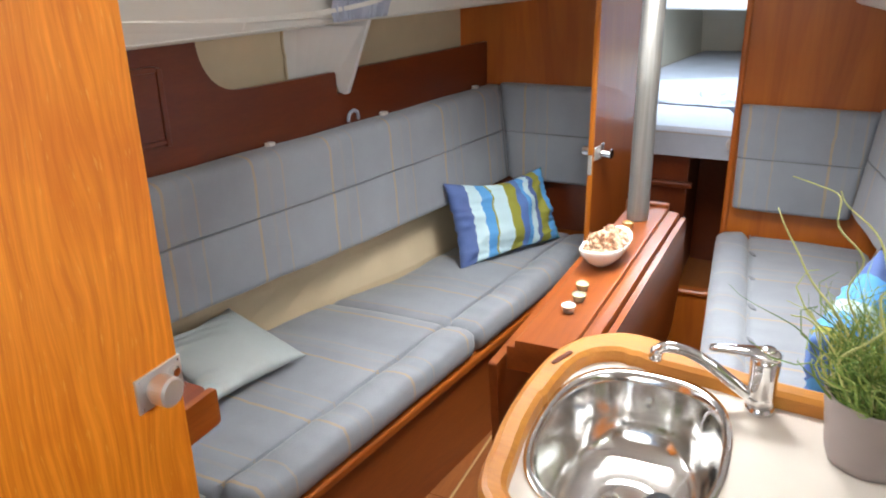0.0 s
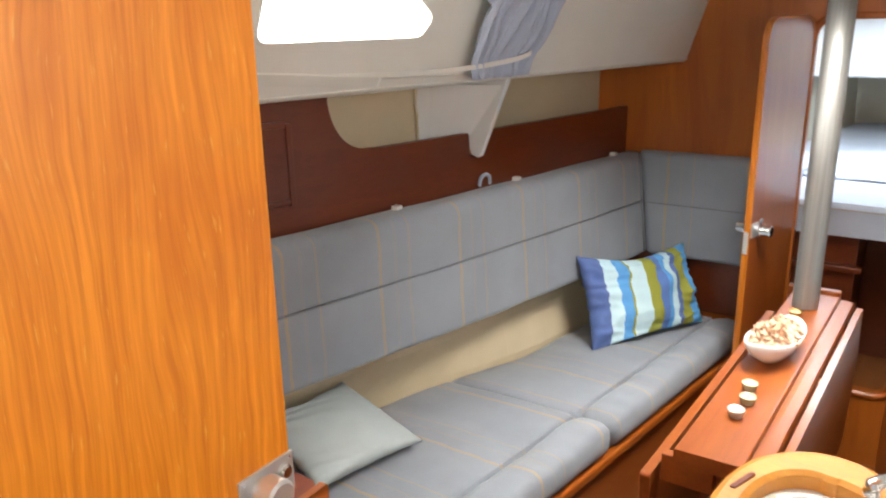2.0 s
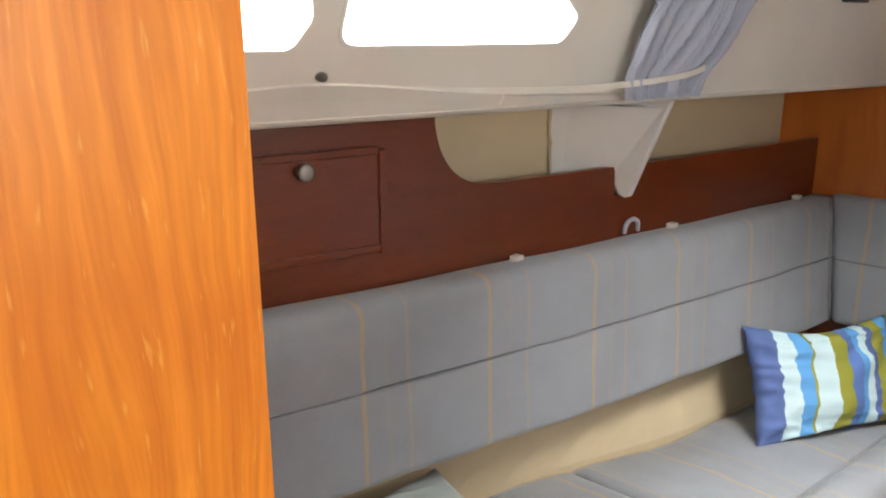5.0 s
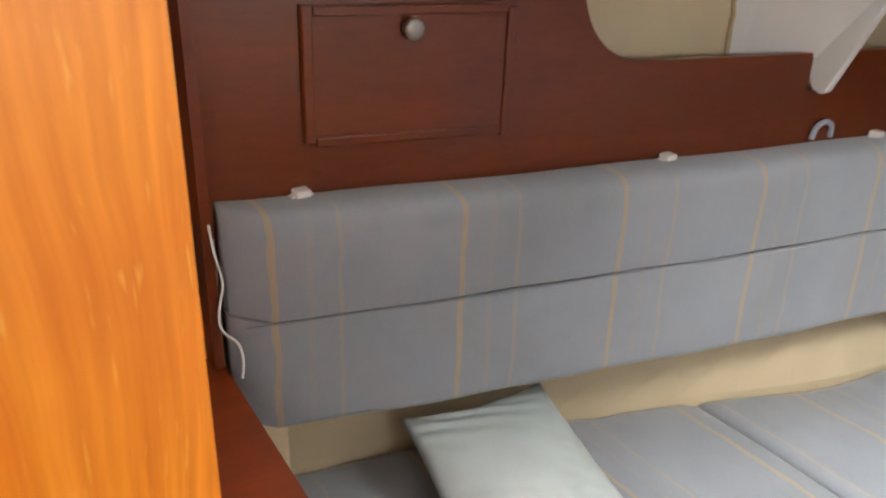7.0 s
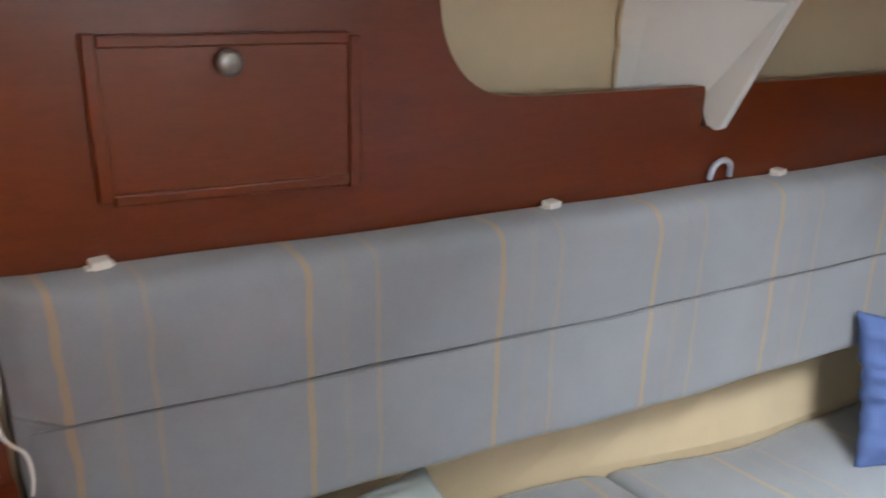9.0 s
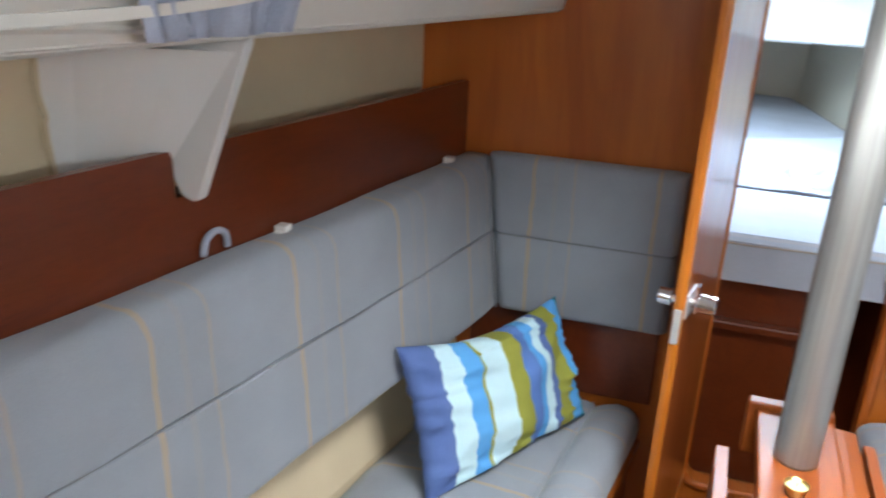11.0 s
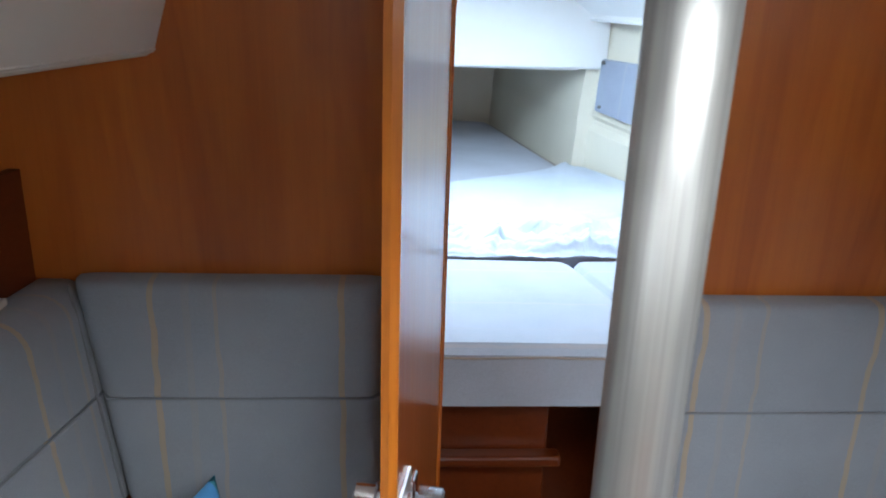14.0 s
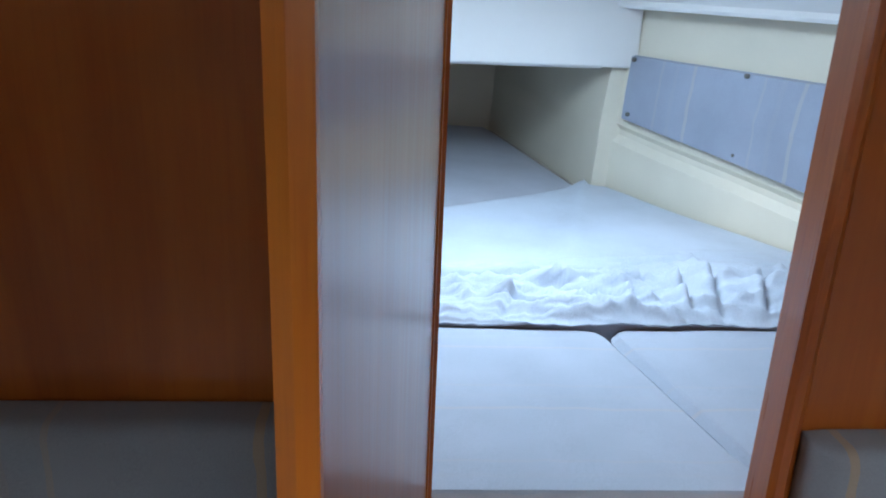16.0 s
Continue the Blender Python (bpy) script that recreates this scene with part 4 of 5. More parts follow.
ys = [1.315, 1.32, 1.6, 2.0, 2.4, 2.455, 2.46]
prof = rounded([(-0.438, 0.768), (-0.300, 0.768), (-0.300, 0.803), (-0.438, 0.803)], 0.006, 3)
part("tabletop", loft([[(tx(y, x), y, z) for x, z in prof] for y in ys]), TABLE_WOOD, t)
prof = rounded([(-0.4, 0.0), (-0.335, 0.0), (-0.335, 0.77), (-0.4, 0.77)], 0.006, 2)
part("pedestal", loft([[(tx(y, x), y, z) for x, z in prof] for y in (1.40, 2.34)]), RED_WOOD, t)
prof = [(-0.298, 0.766), (-0.262, 0.766), (-0.258, 0.774), (-0.262, 0.79), (-0.285, 0.793), (-0.298, 0.793)]
part("hinge_rail", loft([[(tx(y, x), y, z) for x, z in prof] for y in ys]), TABLE_WOOD, t)
leaf = rounded([(1.33, 0.785), (1.42, 0.40), (2.30, 0.40), (2.44, 0.60), (2.44, 0.785)], [0.01, 0.09, 0.09, 0.05, 0.01], 5)
part("leaf", bevel(plate([leaf], lambda y, z: (tx(y, -0.250) + 0.02 * (0.785 - z), y, z), (0.018, 0, 0)), 0.0), RED_LIT, t, "folded-down table leaf")
leafp = rounded([(1.30, 0.735), (1.34, 0.36), (2.30, 0.36), (2.42, 0.55), (2.42, 0.735)], [0.01, 0.03, 0.09, 0.05, 0.01], 5)
part("leaf", plate([leafp], lambda y, z: (tx(y, -0.500), y, z), (0.022, 0, 0)), TABLE_WOOD, t, "folded-down table leaf")
part("bearer", box(-0.47, -0.36, 1.345, 1.37, 0.70, 0.767, 0.003), TABLE_WOOD, t)
part("end_block", box(-0.415, -0.262, 2.462, 2.492, 0.70, 0.815, 0.004), TABLE_WOOD, t)

# boat-shaped white bowl of dried petals
e = thing("bowl", (-0.352, 1.885, 0.803), "white boat-shaped ceramic bowl on the teak table", "bowl")
rings = []
for r, z in ((0.25, 0.0), (0.45, 0.004), (0.72, 0.022), (0.92, 0.044), (1.0, 0.062), (0.96, 0.064), (0.88, 0.05), (0.66, 0.026), (0.4, 0.012), (0.05, 0.010)):
    ring = []
    for k in range(32):
        a = 2 * math.pi * k / 32
        lift = 0.014 * abs(math.cos(a)) ** 3 * (z / 0.062)
        ring.append((-0.352 + 0.062 * r * math.sin(a) + 0.036 * r * math.cos(a) * 0.6, 1.885 + 0.128 * r * math.cos(a), 0.803 + z + lift))
    rings.append(ring)
part("shell", loft(rings), CERAMIC, e, smooth=True)
rnd = random.Random(4)
bm = bmesh.new()
for i in range(420):
    a, q = rnd.random() * 6.283, math.sqrt(rnd.random()) * 0.86
    cx, cy = -0.352 + 0.060 * q * math.sin(a) + 0.02 * q * math.cos(a), 1.885 + 0.118 * q * math.cos(a)
    z = 0.856 + 0.046 * (1 - q * q) * rnd.uniform(0.25, 1.0)
    m = pose(cx, cy, z, rnd.uniform(-80, 80), rnd.uniform(-80, 80), rnd.uniform(0, 360))
    L1, W1 = rnd.uniform(0.010, 0.021), rnd.uniform(0.004, 0.009)
    pts = [m @ Vector(p) for p in ((-L1, 0, 0), (-L1 * 0.3, -W1, 0.003), (L1 * 0.6, -W1 * 0.8, 0.001), (L1, 0, 0.004), (L1 * 0.3, W1, 0.002), (-L1 * 0.5, W1 * 0.7, 0.004))]
    top = [bm.verts.new(p) for p in pts]
    low = [bm.verts.new(p - Vector((0, 0, 0.0015))) for p in pts]
    bm.faces.new(top)
    bm.faces.new(low[::-1])
    for j in range(6):
        bm.faces.new((top[j], low[j], low[(j + 1) % 6], top[(j + 1) % 6]))
solid("dried_petals", bm, CHIP, "heap of dried brown and cream petals in the bowl", "potpourri", "stuff")

# tealights
for i, (x, y, wax) in enumerate(((-0.360, 1.515, WAX), (-0.352, 1.590, GREENWAX), (-0.362, 1.662, GREENWAX), (-0.352, 2.205, GREENWAX))):
    e = thing("tealight", (x, y, 0.803), "small metal-cased tealight with pale wax" if wax is WAX else "small tealight in a clear cup with greenish wax", "candle", "tealights")
    part("cup", lathe([(0.011, 0.8032), (0.0135, 0.805), (0.019, 0.822), (0.0195, 0.824), (0.0185, 0.824), (0.0165, 0.818)], x, y, 20), NICKEL if wax is WAX else BRASS if i == 3 else SMOKED, e, smooth=True)
    part("wax", lathe([(0.0165, 0.8185), (0.016, 0.8195), (0.006, 0.819), (0.001, 0.8188)], x, y, 20), wax, e)
    part("wick", rod((x, y, 0.8185), (x + 0.001, y, 0.826), 0.0008, 6), RUBBER, e)

# ---- galley island with sink ----
def sink_ring(f, n=48):
    out = []
    for k in range(n):
        a = 2 * math.pi * k / n
        c, s_ = math.cos(a), math.sin(a)
        out.append((-0.083 + 0.168 * f * math.copysign(abs(c) ** 0.72, c), 0.955 + 0.235 * f * math.copysign(abs(s_) ** 0.8, s_)))
    return out


g = thing("galley_island", (0.3, 0.95, 0), "teak galley counter with a rounded end and raised golden rim", "counter")
OUT = [(-0.06, 0.60), (-0.18, 0.615), (-0.265, 0.68), (-0.290, 0.80), (-0.302, 0.92), (-0.300, 1.06), (-0.284, 1.165), (-0.245, 1.245), (-0.18, 1.295), (-0.11, 1.297), (-0.045, 1.262), (0.05, 1.232), (0.22, 1.20), (0.75, 1.18)]
path = [(p.x, p.y) for p in smooth_path([(x, y, 0) for x, y in OUT], 10)]
outline = path + [(0.75, 0.60)]
part("body", plate([[(x if x > 0.7 else max(x, -0.30) + 0.012, min(y, 1.285)) for x, y in outline], sink_ring(1.03)], lambda x, y: (x, y, -0.002), (0, 0, 0.81)), RED_LIT, g)


part("worktop", plate([outline, sink_ring(1.0)], lambda x, y: (x, y, 0.85), (0, 0, -0.04)), LAMINATE, g, "cream laminate worktop")
rings = []
for i, (x, y) in enumerate(path):
    a, c = Vector(path[max(i - 1, 0)]), Vector(path[min(i + 1, len(path) - 1)])
    t2 = (c - a).normalized()
    n2 = Vector((t2.y, -t2.x)) * -1
    w = 0.038 + 0.042 * math.exp(-((x + 0.13) / 0.12) ** 2) * (1 if y > 1 else 0)
    rings.append([(x + n2.x * u * -1, y + n2.y * u * -1, z) for u, z in ((-0.008, 0.80), (-0.010, 0.872), (-0.004, 0.884), (0.006, 0.888), (w - 0.01, 0.884), (w, 0.876), (w + 0.002, 0.845))])
part("rim", loft(rings), RIM_WOOD, g, "raised golden teak rim", smooth=False)
# no groove is cut: a dark strip on the rim gives the slot's shade
slot = rounded([(-0.005, -0.032), (0.005, -0.032), (0.005, 0.032), (-0.005, 0.032)], 0.0048, 4)
part("grip_slot_shade", plate([slot], lambda u, v: (-0.268 + u + 0.35 * v, 1.135 + v, 0.8893), (0, 0, -0.004)), RED_WOOD, g, "dark wood strip standing in for the shaded grip slot in the rim")

e = thing("sink", (-0.083, 0.955, 0.66), "polished stainless steel sink bowl set in the counter", "sink")
rings = [[(x, y, z) for x, y in sink_ring(f)] for f, z in ((1.06, 0.852), (1.055, 0.8555), (1.0, 0.857), (0.965, 0.852), (0.945, 0.835), (0.90, 0.76), (0.84, 0.712), (0.72, 0.692), (0.4, 0.688), (0.12, 0.686), (0.12, 0.684), (0.74, 0.686), (0.87, 0.71), (0.93, 0.76), (0.975, 0.835), (1.0, 0.850))]
rings.append(rings[0])
part("basin", loft(rings, True, False), STEEL, e, smooth=True)
part("drain", lathe([(0.036, 0.6865), (0.037, 0.690), (0.030, 0.692), (0.012, 0.690), (0.001, 0.690)], -0.02, 0.985, 24), CHROME, e, smooth=True)
part("plug", lathe([(0.030, 0.6925), (0.031, 0.699), (0.024, 0.706), (0.010, 0.707), (0.001, 0.707)], -0.02, 0.985, 24), RUBBER, e, "black rubber plug", smooth=True)
chain = smooth_path([(0.055, 1.10, 0.858), (0.035, 1.085, 0.85), (0.030, 1.075, 0.80), (0.022, 1.05, 0.74), (0.0, 1.01, 0.705)], 8)
bm = bmesh.new()
for p in chain:
    bmesh.ops.create_icosphere(bm, subdivisions=1, radius=0.003, matrix=Matrix.Translation(p))
part("plug_chain", bm, CHROME, e, smooth=True)
part("overflow", tube([(-0.083, 1.168, 0.80), (-0.083, 1.160, 0.80)], [0.010, 0.008], 16), CHROME, e)

e = thing("mixer_tap", (0.128, 1.148, 0.85), "chrome mixer tap with a swivel spout and lever", "tap")
part("base", lathe([(0.030, 0.8505), (0.030, 0.856), (0.026, 0.862), (0.024, 0.866)], 0.128, 1.148, 24), CHROME, e, smooth=True)
part("body", lathe([(0.0265, 0.864), (0.0265, 0.884), (0.0258, 0.8855), (0.0265, 0.887), (0.027, 0.93), (0.0285, 0.958), (0.027, 0.968), (0.014, 0.974), (0.001, 0.975)], 0.128, 1.148, 24), CHROME, e, smooth=True)
part("spout", tube(smooth_path([(0.118, 1.146, 0.872), (0.075, 1.142, 0.902), (0.025, 1.138, 0.938), (-0.02, 1.134, 0.958), (-0.055, 1.131, 0.960), (-0.072, 1.130, 0.948), (-0.075, 1.130, 0.930)]), [0.0125] * 12 + [0.0115] * 18 + [0.0135] * 7, 14), CHROME, e, smooth=True)
def flat_lever():
    rings = []
    for x, half, zm, thick in ((0.155, 0.010, 0.972, 0.006), (0.148, 0.020, 0.973, 0.008), (0.128, 0.0245, 0.975, 0.009), (0.105, 0.021, 0.976, 0.008), (0.075, 0.016, 0.975, 0.0065), (0.045, 0.014, 0.972, 0.006), (0.030, 0.012, 0.970, 0.0055), (0.024, 0.007, 0.969, 0.004)):
        rings.append([(x, 1.146 + half * math.cos(2 * math.pi * k / 14), zm + thick * math.copysign(abs(math.sin(2 * math.pi * k / 14)) ** 0.6, math.sin(2 * math.pi * k / 14))) for k in range(14)])
    return loft(rings)


lev = part("lever", flat_lever(), CHROME, e, smooth=True)
part("cap", lathe([(0.015, 0.978), (0.015, 0.985), (0.012, 0.988), (0.001, 0.989)], 0.130, 1.148, 20), CHROME, lev, smooth=True)

# potted plant
e = thing("potted_plant", (0.315, 1.055, 0.85), "grass-like green plant with curling stems in a grey pot", "plant")
part("pot", lathe([(0.060, 0.8505), (0.068, 0.852), (0.074, 0.87), (0.088, 0.975), (0.090, 0.985), (0.085, 0.986), (0.082, 0.97), (0.08, 0.955)], 0.315, 1.055, 36), CLAY, e, "grey-brown glazed clay pot", smooth=True)
part("soil", lathe([(0.0815, 0.958), (0.05, 0.963), (0.001, 0.965)], 0.315, 1.055, 24), SOIL, e)
rnd = random.Random(11)
bm = bmesh.new()
for i in range(340):
    a, q = rnd.random() * 6.283, math.sqrt(rnd.random())
    x, y = 0.315 + 0.066 * q * math.cos(a), 1.055 + 0.066 * q * math.sin(a)
    L1 = rnd.uniform(0.05, 0.21) if i % 5 else rnd.uniform(0.18, 0.29)
    ox, oy = math.cos(a) * rnd.uniform(0.1, 0.75) * q + rnd.uniform(-0.25, 0.25), math.sin(a) * rnd.uniform(0.1, 0.75) * q + rnd.uniform(-0.25, 0.25)
    ph, fr, wide = rnd.random() * 6, rnd.uniform(5, 15), rnd.uniform(0.008, 0.034)
    pts = []
    for k in range(10):
        t3 = k / 9
        pts.append((x + ox * L1 * t3 + wide * t3 * math.sin(ph + fr * t3), y + oy * L1 * t3 + wide * t3 * math.cos(ph + fr * t3), 0.96 + L1 * (t3 - 0.35 * t3 * t3 * (abs(ox) + abs(oy))) + 0.008 * math.sin(ph * 2 + fr * t3)))
    thick = rnd.uniform(0.0014, 0.0024)
    join_into(bm, tube(pts, [thick * (1.1 - 0.75 * (k / 9) ** 1.5) for k in range(10)], 4))
part("leaves", bm, LEAF, e, "fine curling green blades")
for pts in ([(0.30, 1.05, 0.96), (0.27, 1.055, 1.08), (0.235, 1.06, 1.16), (0.25, 1.065, 1.22), (0.205, 1.07, 1.27), (0.20, 1.07, 1.32), (0.165, 1.075, 1.335), (0.125, 1.08, 1.345)],
            [(0.31, 1.04, 0.96), (0.24, 1.05, 1.10), (0.18, 1.06, 1.17), (0.15, 1.065, 1.22), (0.125, 1.07, 1.26), (0.11, 1.075, 1.29)],
            [(0.33, 1.07, 0.96), (0.30, 1.08, 1.15), (0.27, 1.085, 1.25), (0.215, 1.09, 1.30), (0.2, 1.09, 1.325)],
            [(0.30, 1.02, 0.96), (0.24, 1.02, 1.05), (0.19, 1.03, 1.11), (0.155, 1.035, 1.115)],
            [(0.28, 1.0, 0.96), (0.235, 0.99, 1.06), (0.27, 0.985, 1.11), (0.30, 0.985, 1.15), (0.31, 0.99, 1.20), (0.36, 1.0, 1.22)],
            [(0.33, 1.0, 0.96), (0.30, 0.99, 1.10), (0.275, 0.985, 1.19), (0.30, 0.985, 1.21), (0.29, 0.985, 1.25), (0.33, 0.99, 1.27)],
            [(0.27, 1.03, 0.96), (0.22, 1.03, 1.02), (0.20, 1.03, 1.10), (0.17, 1.035, 1.14)],
            [(0.34, 1.06, 0.96), (0.33, 1.06, 1.13), (0.29, 1.06, 1.20), (0.295, 1.06, 1.26)],
            [(0.35, 1.04, 0.96), (0.36, 1.05, 1.12), (0.33, 1.06, 1.22), (0.35, 1.06, 1.30)]):
    sp = smooth_path(pts, 5)
    part("stem", tube(sp, [0.0026 - 0.0016 * i / len(sp) for i in range(len(sp))], 6), STEM, e, "pale curling stem", smooth=True)

# ---- cushions lying about ----


def pillow(name, corners, thick, mat, label, group="", n=18, seed=1, crease=0.004, pull=0.004, pinch=0.14):
    """A stuffed cover between four corners, given round the outline."""
    c = [Vector(p) for p in corners]
    nrm = ((c[1] - c[0]).cross(c[3] - c[0])).normalized()
    base = sum(c, Vector()) / 4
    if nrm.z < 0:
        nrm = -nrm
    bm = bmesh.new()

    def pt(u, v, sgn):
        p = c[0] * (1 - u) * (1 - v) + c[1] * u * (1 - v) + c[2] * u * v + c[3] * (1 - u) * v
        eu, ev = 4 * u * (1 - u), 4 * v * (1 - v)
        p = p + (base - p) * pinch * (0.35 * (1 - eu) * ev + (1 - ev) * eu * (1 if v < 0.5 else 0.35))
        h = thick * (eu * ev) ** 0.42 * 0.5
        h += crease * noise.noise(Vector((u * 5 + seed, v * 5, sgn * 3))) * min(1, 6 * eu * ev) * 2
        rim = (1 - eu * ev) ** 1.5 * min(1, 8 * eu * ev)
        fold = 1 - abs(noise.noise(Vector((u * 7 + v * 4 + seed, v * 8 - u * 3, seed * 1.7 + sgn)))) * 2.4
        h += crease * 2.2 * rim * (max(0, fold) ** 2 - 0.35)
        gather = math.exp(-((u - 0.5) / 0.5) ** 4) * math.exp(-v / 0.16) + math.exp(-u / 0.14)
        h += pull * gather * math.sin(34 * v - 14 * u + 3 * math.sin(9 * v + seed)) * min(1, 8 * eu * ev)
        return p + nrm * h * sgn
    top = [[bm.verts.new(pt(i / n, j / n, 1)) for j in range(n + 1)] for i in range(n + 1)]
    low = [[top[i][j] if i in (0, n) or j in (0, n) else bm.verts.new(pt(i / n, j / n, -1)) for j in range(n + 1)] for i in range(n + 1)]
    for gr in (top, low):
        for i in range(n):
            for j in range(n):
                bm.faces.new((gr[i][j], gr[i + 1][j], gr[i + 1][j + 1], gr[i][j + 1]))
    me_ob = solid(name, bm, mat, label, "pillow", "", group, True)
    return me_ob


pc = [(-1.12, 2.39, 0.822), (-0.868, 2.862, 0.79), (-0.752, 2.80, 0.500), (-1.02, 2.325, 0.490)]
dvec = (Vector(pc[1]) - Vector(pc[0])).normalized()
STRIPED = stripe_cloth("striped_cotton", tuple(dvec), -0.29, 0.58, BANDS)
pillow("striped_pillow", pc, 0.13, STRIPED, "blue, white and olive striped cotton pillow on the settee", "striped pillows", 44, 3, 0.010, 0.006, 0.24)
STRIPED2 = stripe_cloth("striped_cotton_cross", (0.38, 0.85, 0.35), -0.29, 0.58, BANDS2)
pillow("striped_pillow", [(0.215, 1.50, 0.85), (0.36, 1.86, 0.97), (0.50, 1.80, 0.61), (0.25, 1.46, 0.582)], 0.13, STRIPED2, "blue and olive striped pillow on the galley-side settee", "striped pillows", 36, 8, 0.008, 0.005, 0.2)
pillow("silver_pillow", [(-1.50, 1.145, 0.640), (-1.462, 1.470, 0.630), (-1.165, 1.455, 0.530), (-1.255, 1.118, 0.530)], 0.075, SATIN, "silvery grey satin scatter cushion on the settee", "", 44, 5, 0.002, 0.006)

# ---- chart table corner ----
e = thing("chart_table", (-1.3, 0.5, 0.75), "dark red varnished chart table with a raised golden front lip", "table")
part("top", bevel(plate([rounded([(-1.86, 0.10), (-0.95, 0.10), (-0.95, 0.808), (-1.62, 0.838)], [0.005, 0.005, 0.03, 0.005], 4)], lambda x, y: (x, y, 0.832), (0, 0, -0.02)), 0.0), RED_TOP, e)
part("front_lip", plate([rounded([(0.10, 0.750), (0.812, 0.750), (0.812, 0.836), (0.10, 0.836)], 0.008, 3)], lambda y, z: (-0.934, y, z), (-0.016, 0, 0)), TRIM_WOOD, e, "golden teak front lip")
part("end_panel", plate([[(-1.54, 0.755), (-0.95, 0.755), (-0.95, 0.811), (-1.54, 0.811)]], lambda x, z: (x, 0.806 - 0.048 * (x + 0.95), z), (0, -0.016, 0)), TRIM_WOOD, e)

nx = lambda y: bx(y) - 0.03
e = thing("switch_console", (nx(0.55), 0.55, 0.76), "red-brown teak instrument console above the chart table", "console")
ys2 = [0.05 + (0.832 - 0.05) * i / 8 for i in range(9)]
part("fascia", strip_panel(1, ys2, lambda y: 1.082 + 0.04 * (y - 0.83), lambda y: 1.474, nx, 0.02), RED_TOP, e)
# lighter red teak here puts the light the lip catches into its colour
part("lower_lip", strip_panel(1, ys2, lambda y: 0.833, lambda y: 0.955 + 0.02 * (y - 0.8), lambda y: nx(y) + 0.004, 0.022), RED_LIT, e)
# back and floor are coloured near-black to give the recess its shade
part("recess_back", strip_panel(1, ys2, lambda y: 0.90, lambda y: 1.10, lambda y: nx(y) - 0.056, 0.006), DARK, e, "near-black sheet standing in for the shade behind the lip")
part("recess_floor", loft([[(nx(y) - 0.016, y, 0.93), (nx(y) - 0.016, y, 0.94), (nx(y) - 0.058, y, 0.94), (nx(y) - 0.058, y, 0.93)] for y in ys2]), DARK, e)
part("end_post", loft([[(bx(0.834) - 0.034 + u, y, z) for u, z in ((0, 0.5), (0.045, 0.5), (0.045, 1.474), (0, 1.474))] for y in (0.818, 0.834)]), RED_WOOD, e)
cb = strip_panel(1, [0.40 + 0.0395 * i for i in range(11)], lambda y: 0.944, lambda y: 1.048 + 0.05 * (y - 0.795), lambda y: nx(y) + 0.000, 0.045)
e = thing("paper_box", (nx(0.6), 0.6, 0.944), "cream paper-covered box standing in the console recess", "box")
part("body", bevel(cb, 0.0015), PAPER, e)
lid = strip_panel(1, [0.40 + 0.0395 * i for i in range(11)], lambda y: 1.030 + 0.05 * (y - 0.795), lambda y: 1.0492 + 0.05 * (y - 0.795), lambda y: nx(y) + 0.0012, 0.047)
part("lid", bevel(lid, 0.001), PAPER, e, "slightly overhanging cream lid")
lb = strip_panel(1, [0.70, 0.73, 0.76], lambda y: 1.0455, lambda y: 1.066, lambda y: nx(y) - 0.012, 0.025)
solid("yellow_packet", bevel(lb, 0.001), YELLOW, "small yellow packet lying on the paper box", "packet")

p = thing("breaker_board", (nx(0.7), 0.70, 1.115), "black electrical switch panel with a pale border and labels", "breaker board")
Y0, Y1, Z0, Z1 = 0.598, 0.784, 1.113, 1.468
part("panel", strip_panel(1, [Y0, 0.70, Y1], lambda y: Z0, lambda y: Z1, lambda y: nx(y) + 0.006, 0.006), BLACK, p)
for y0, y1, z0, z1 in ((Y0 + 0.008, Y1 - 0.008, Z0 + 0.008, Z0 + 0.0105), (Y0 + 0.008, Y0 + 0.0105, Z0 + 0.0105, Z1 - 0.01), (Y1 - 0.0105, Y1 - 0.008, Z0 + 0.0105, Z1 - 0.01)):
    part("border", strip_panel(1, [y0, y1], lambda y: z0, lambda y: z1, lambda y: nx(y) + 0.0075, 0.002), PRINT, p)
for col, yc in enumerate((0.652, 0.735)):
    for row in range(9):
        zc = 1.185 + 0.031 * row
        part("switch", bevel(strip_panel(1, [yc - 0.030, yc - 0.018], lambda y: zc - 0.009, lambda y: zc + 0.009, lambda y: nx(y) + 0.014, 0.009), 0.002), BLACK, p)
        part("label", strip_panel(1, [yc - 0.010, yc + 0.006 + 0.016 * ((row * 7 + col * 3) % 3) / 2], lambda y: zc - 0.0022, lambda y: zc + 0.0022, lambda y: nx(y) + 0.0075, 0.002), PRINT, p)
        if (row + col) % 2 == 0:
            part("label", strip_panel(1, [yc - 0.008, yc + 0.008], lambda y: zc - 0.0075, lambda y: zc - 0.0045, lambda y: nx(y) + 0.0075, 0.002), PRINT, p)
for i in range(6):
    part("maker_mark", strip_panel(1, [0.626 + 0.010 * i, 0.6335 + 0.010 * i], lambda y: 1.140, lambda y: 1.1515, lambda y: nx(y) + 0.0075, 0.002), PRINT, p)
part("meter", strip_panel(1, [0.706, 0.74, 0.775], lambda y: 1.135, lambda y: 1.163, lambda y: nx(y) + 0.008, 0.003), PAPER, p, "pale meter face")
solid("notice", strip_panel(1, [0.50, 0.55, 0.600], lambda y: 1.13, lambda y: 1.27, lambda y: nx(y) + 0.003, 0.002), PAPER, "pale paper notice fixed to the console", "notice")
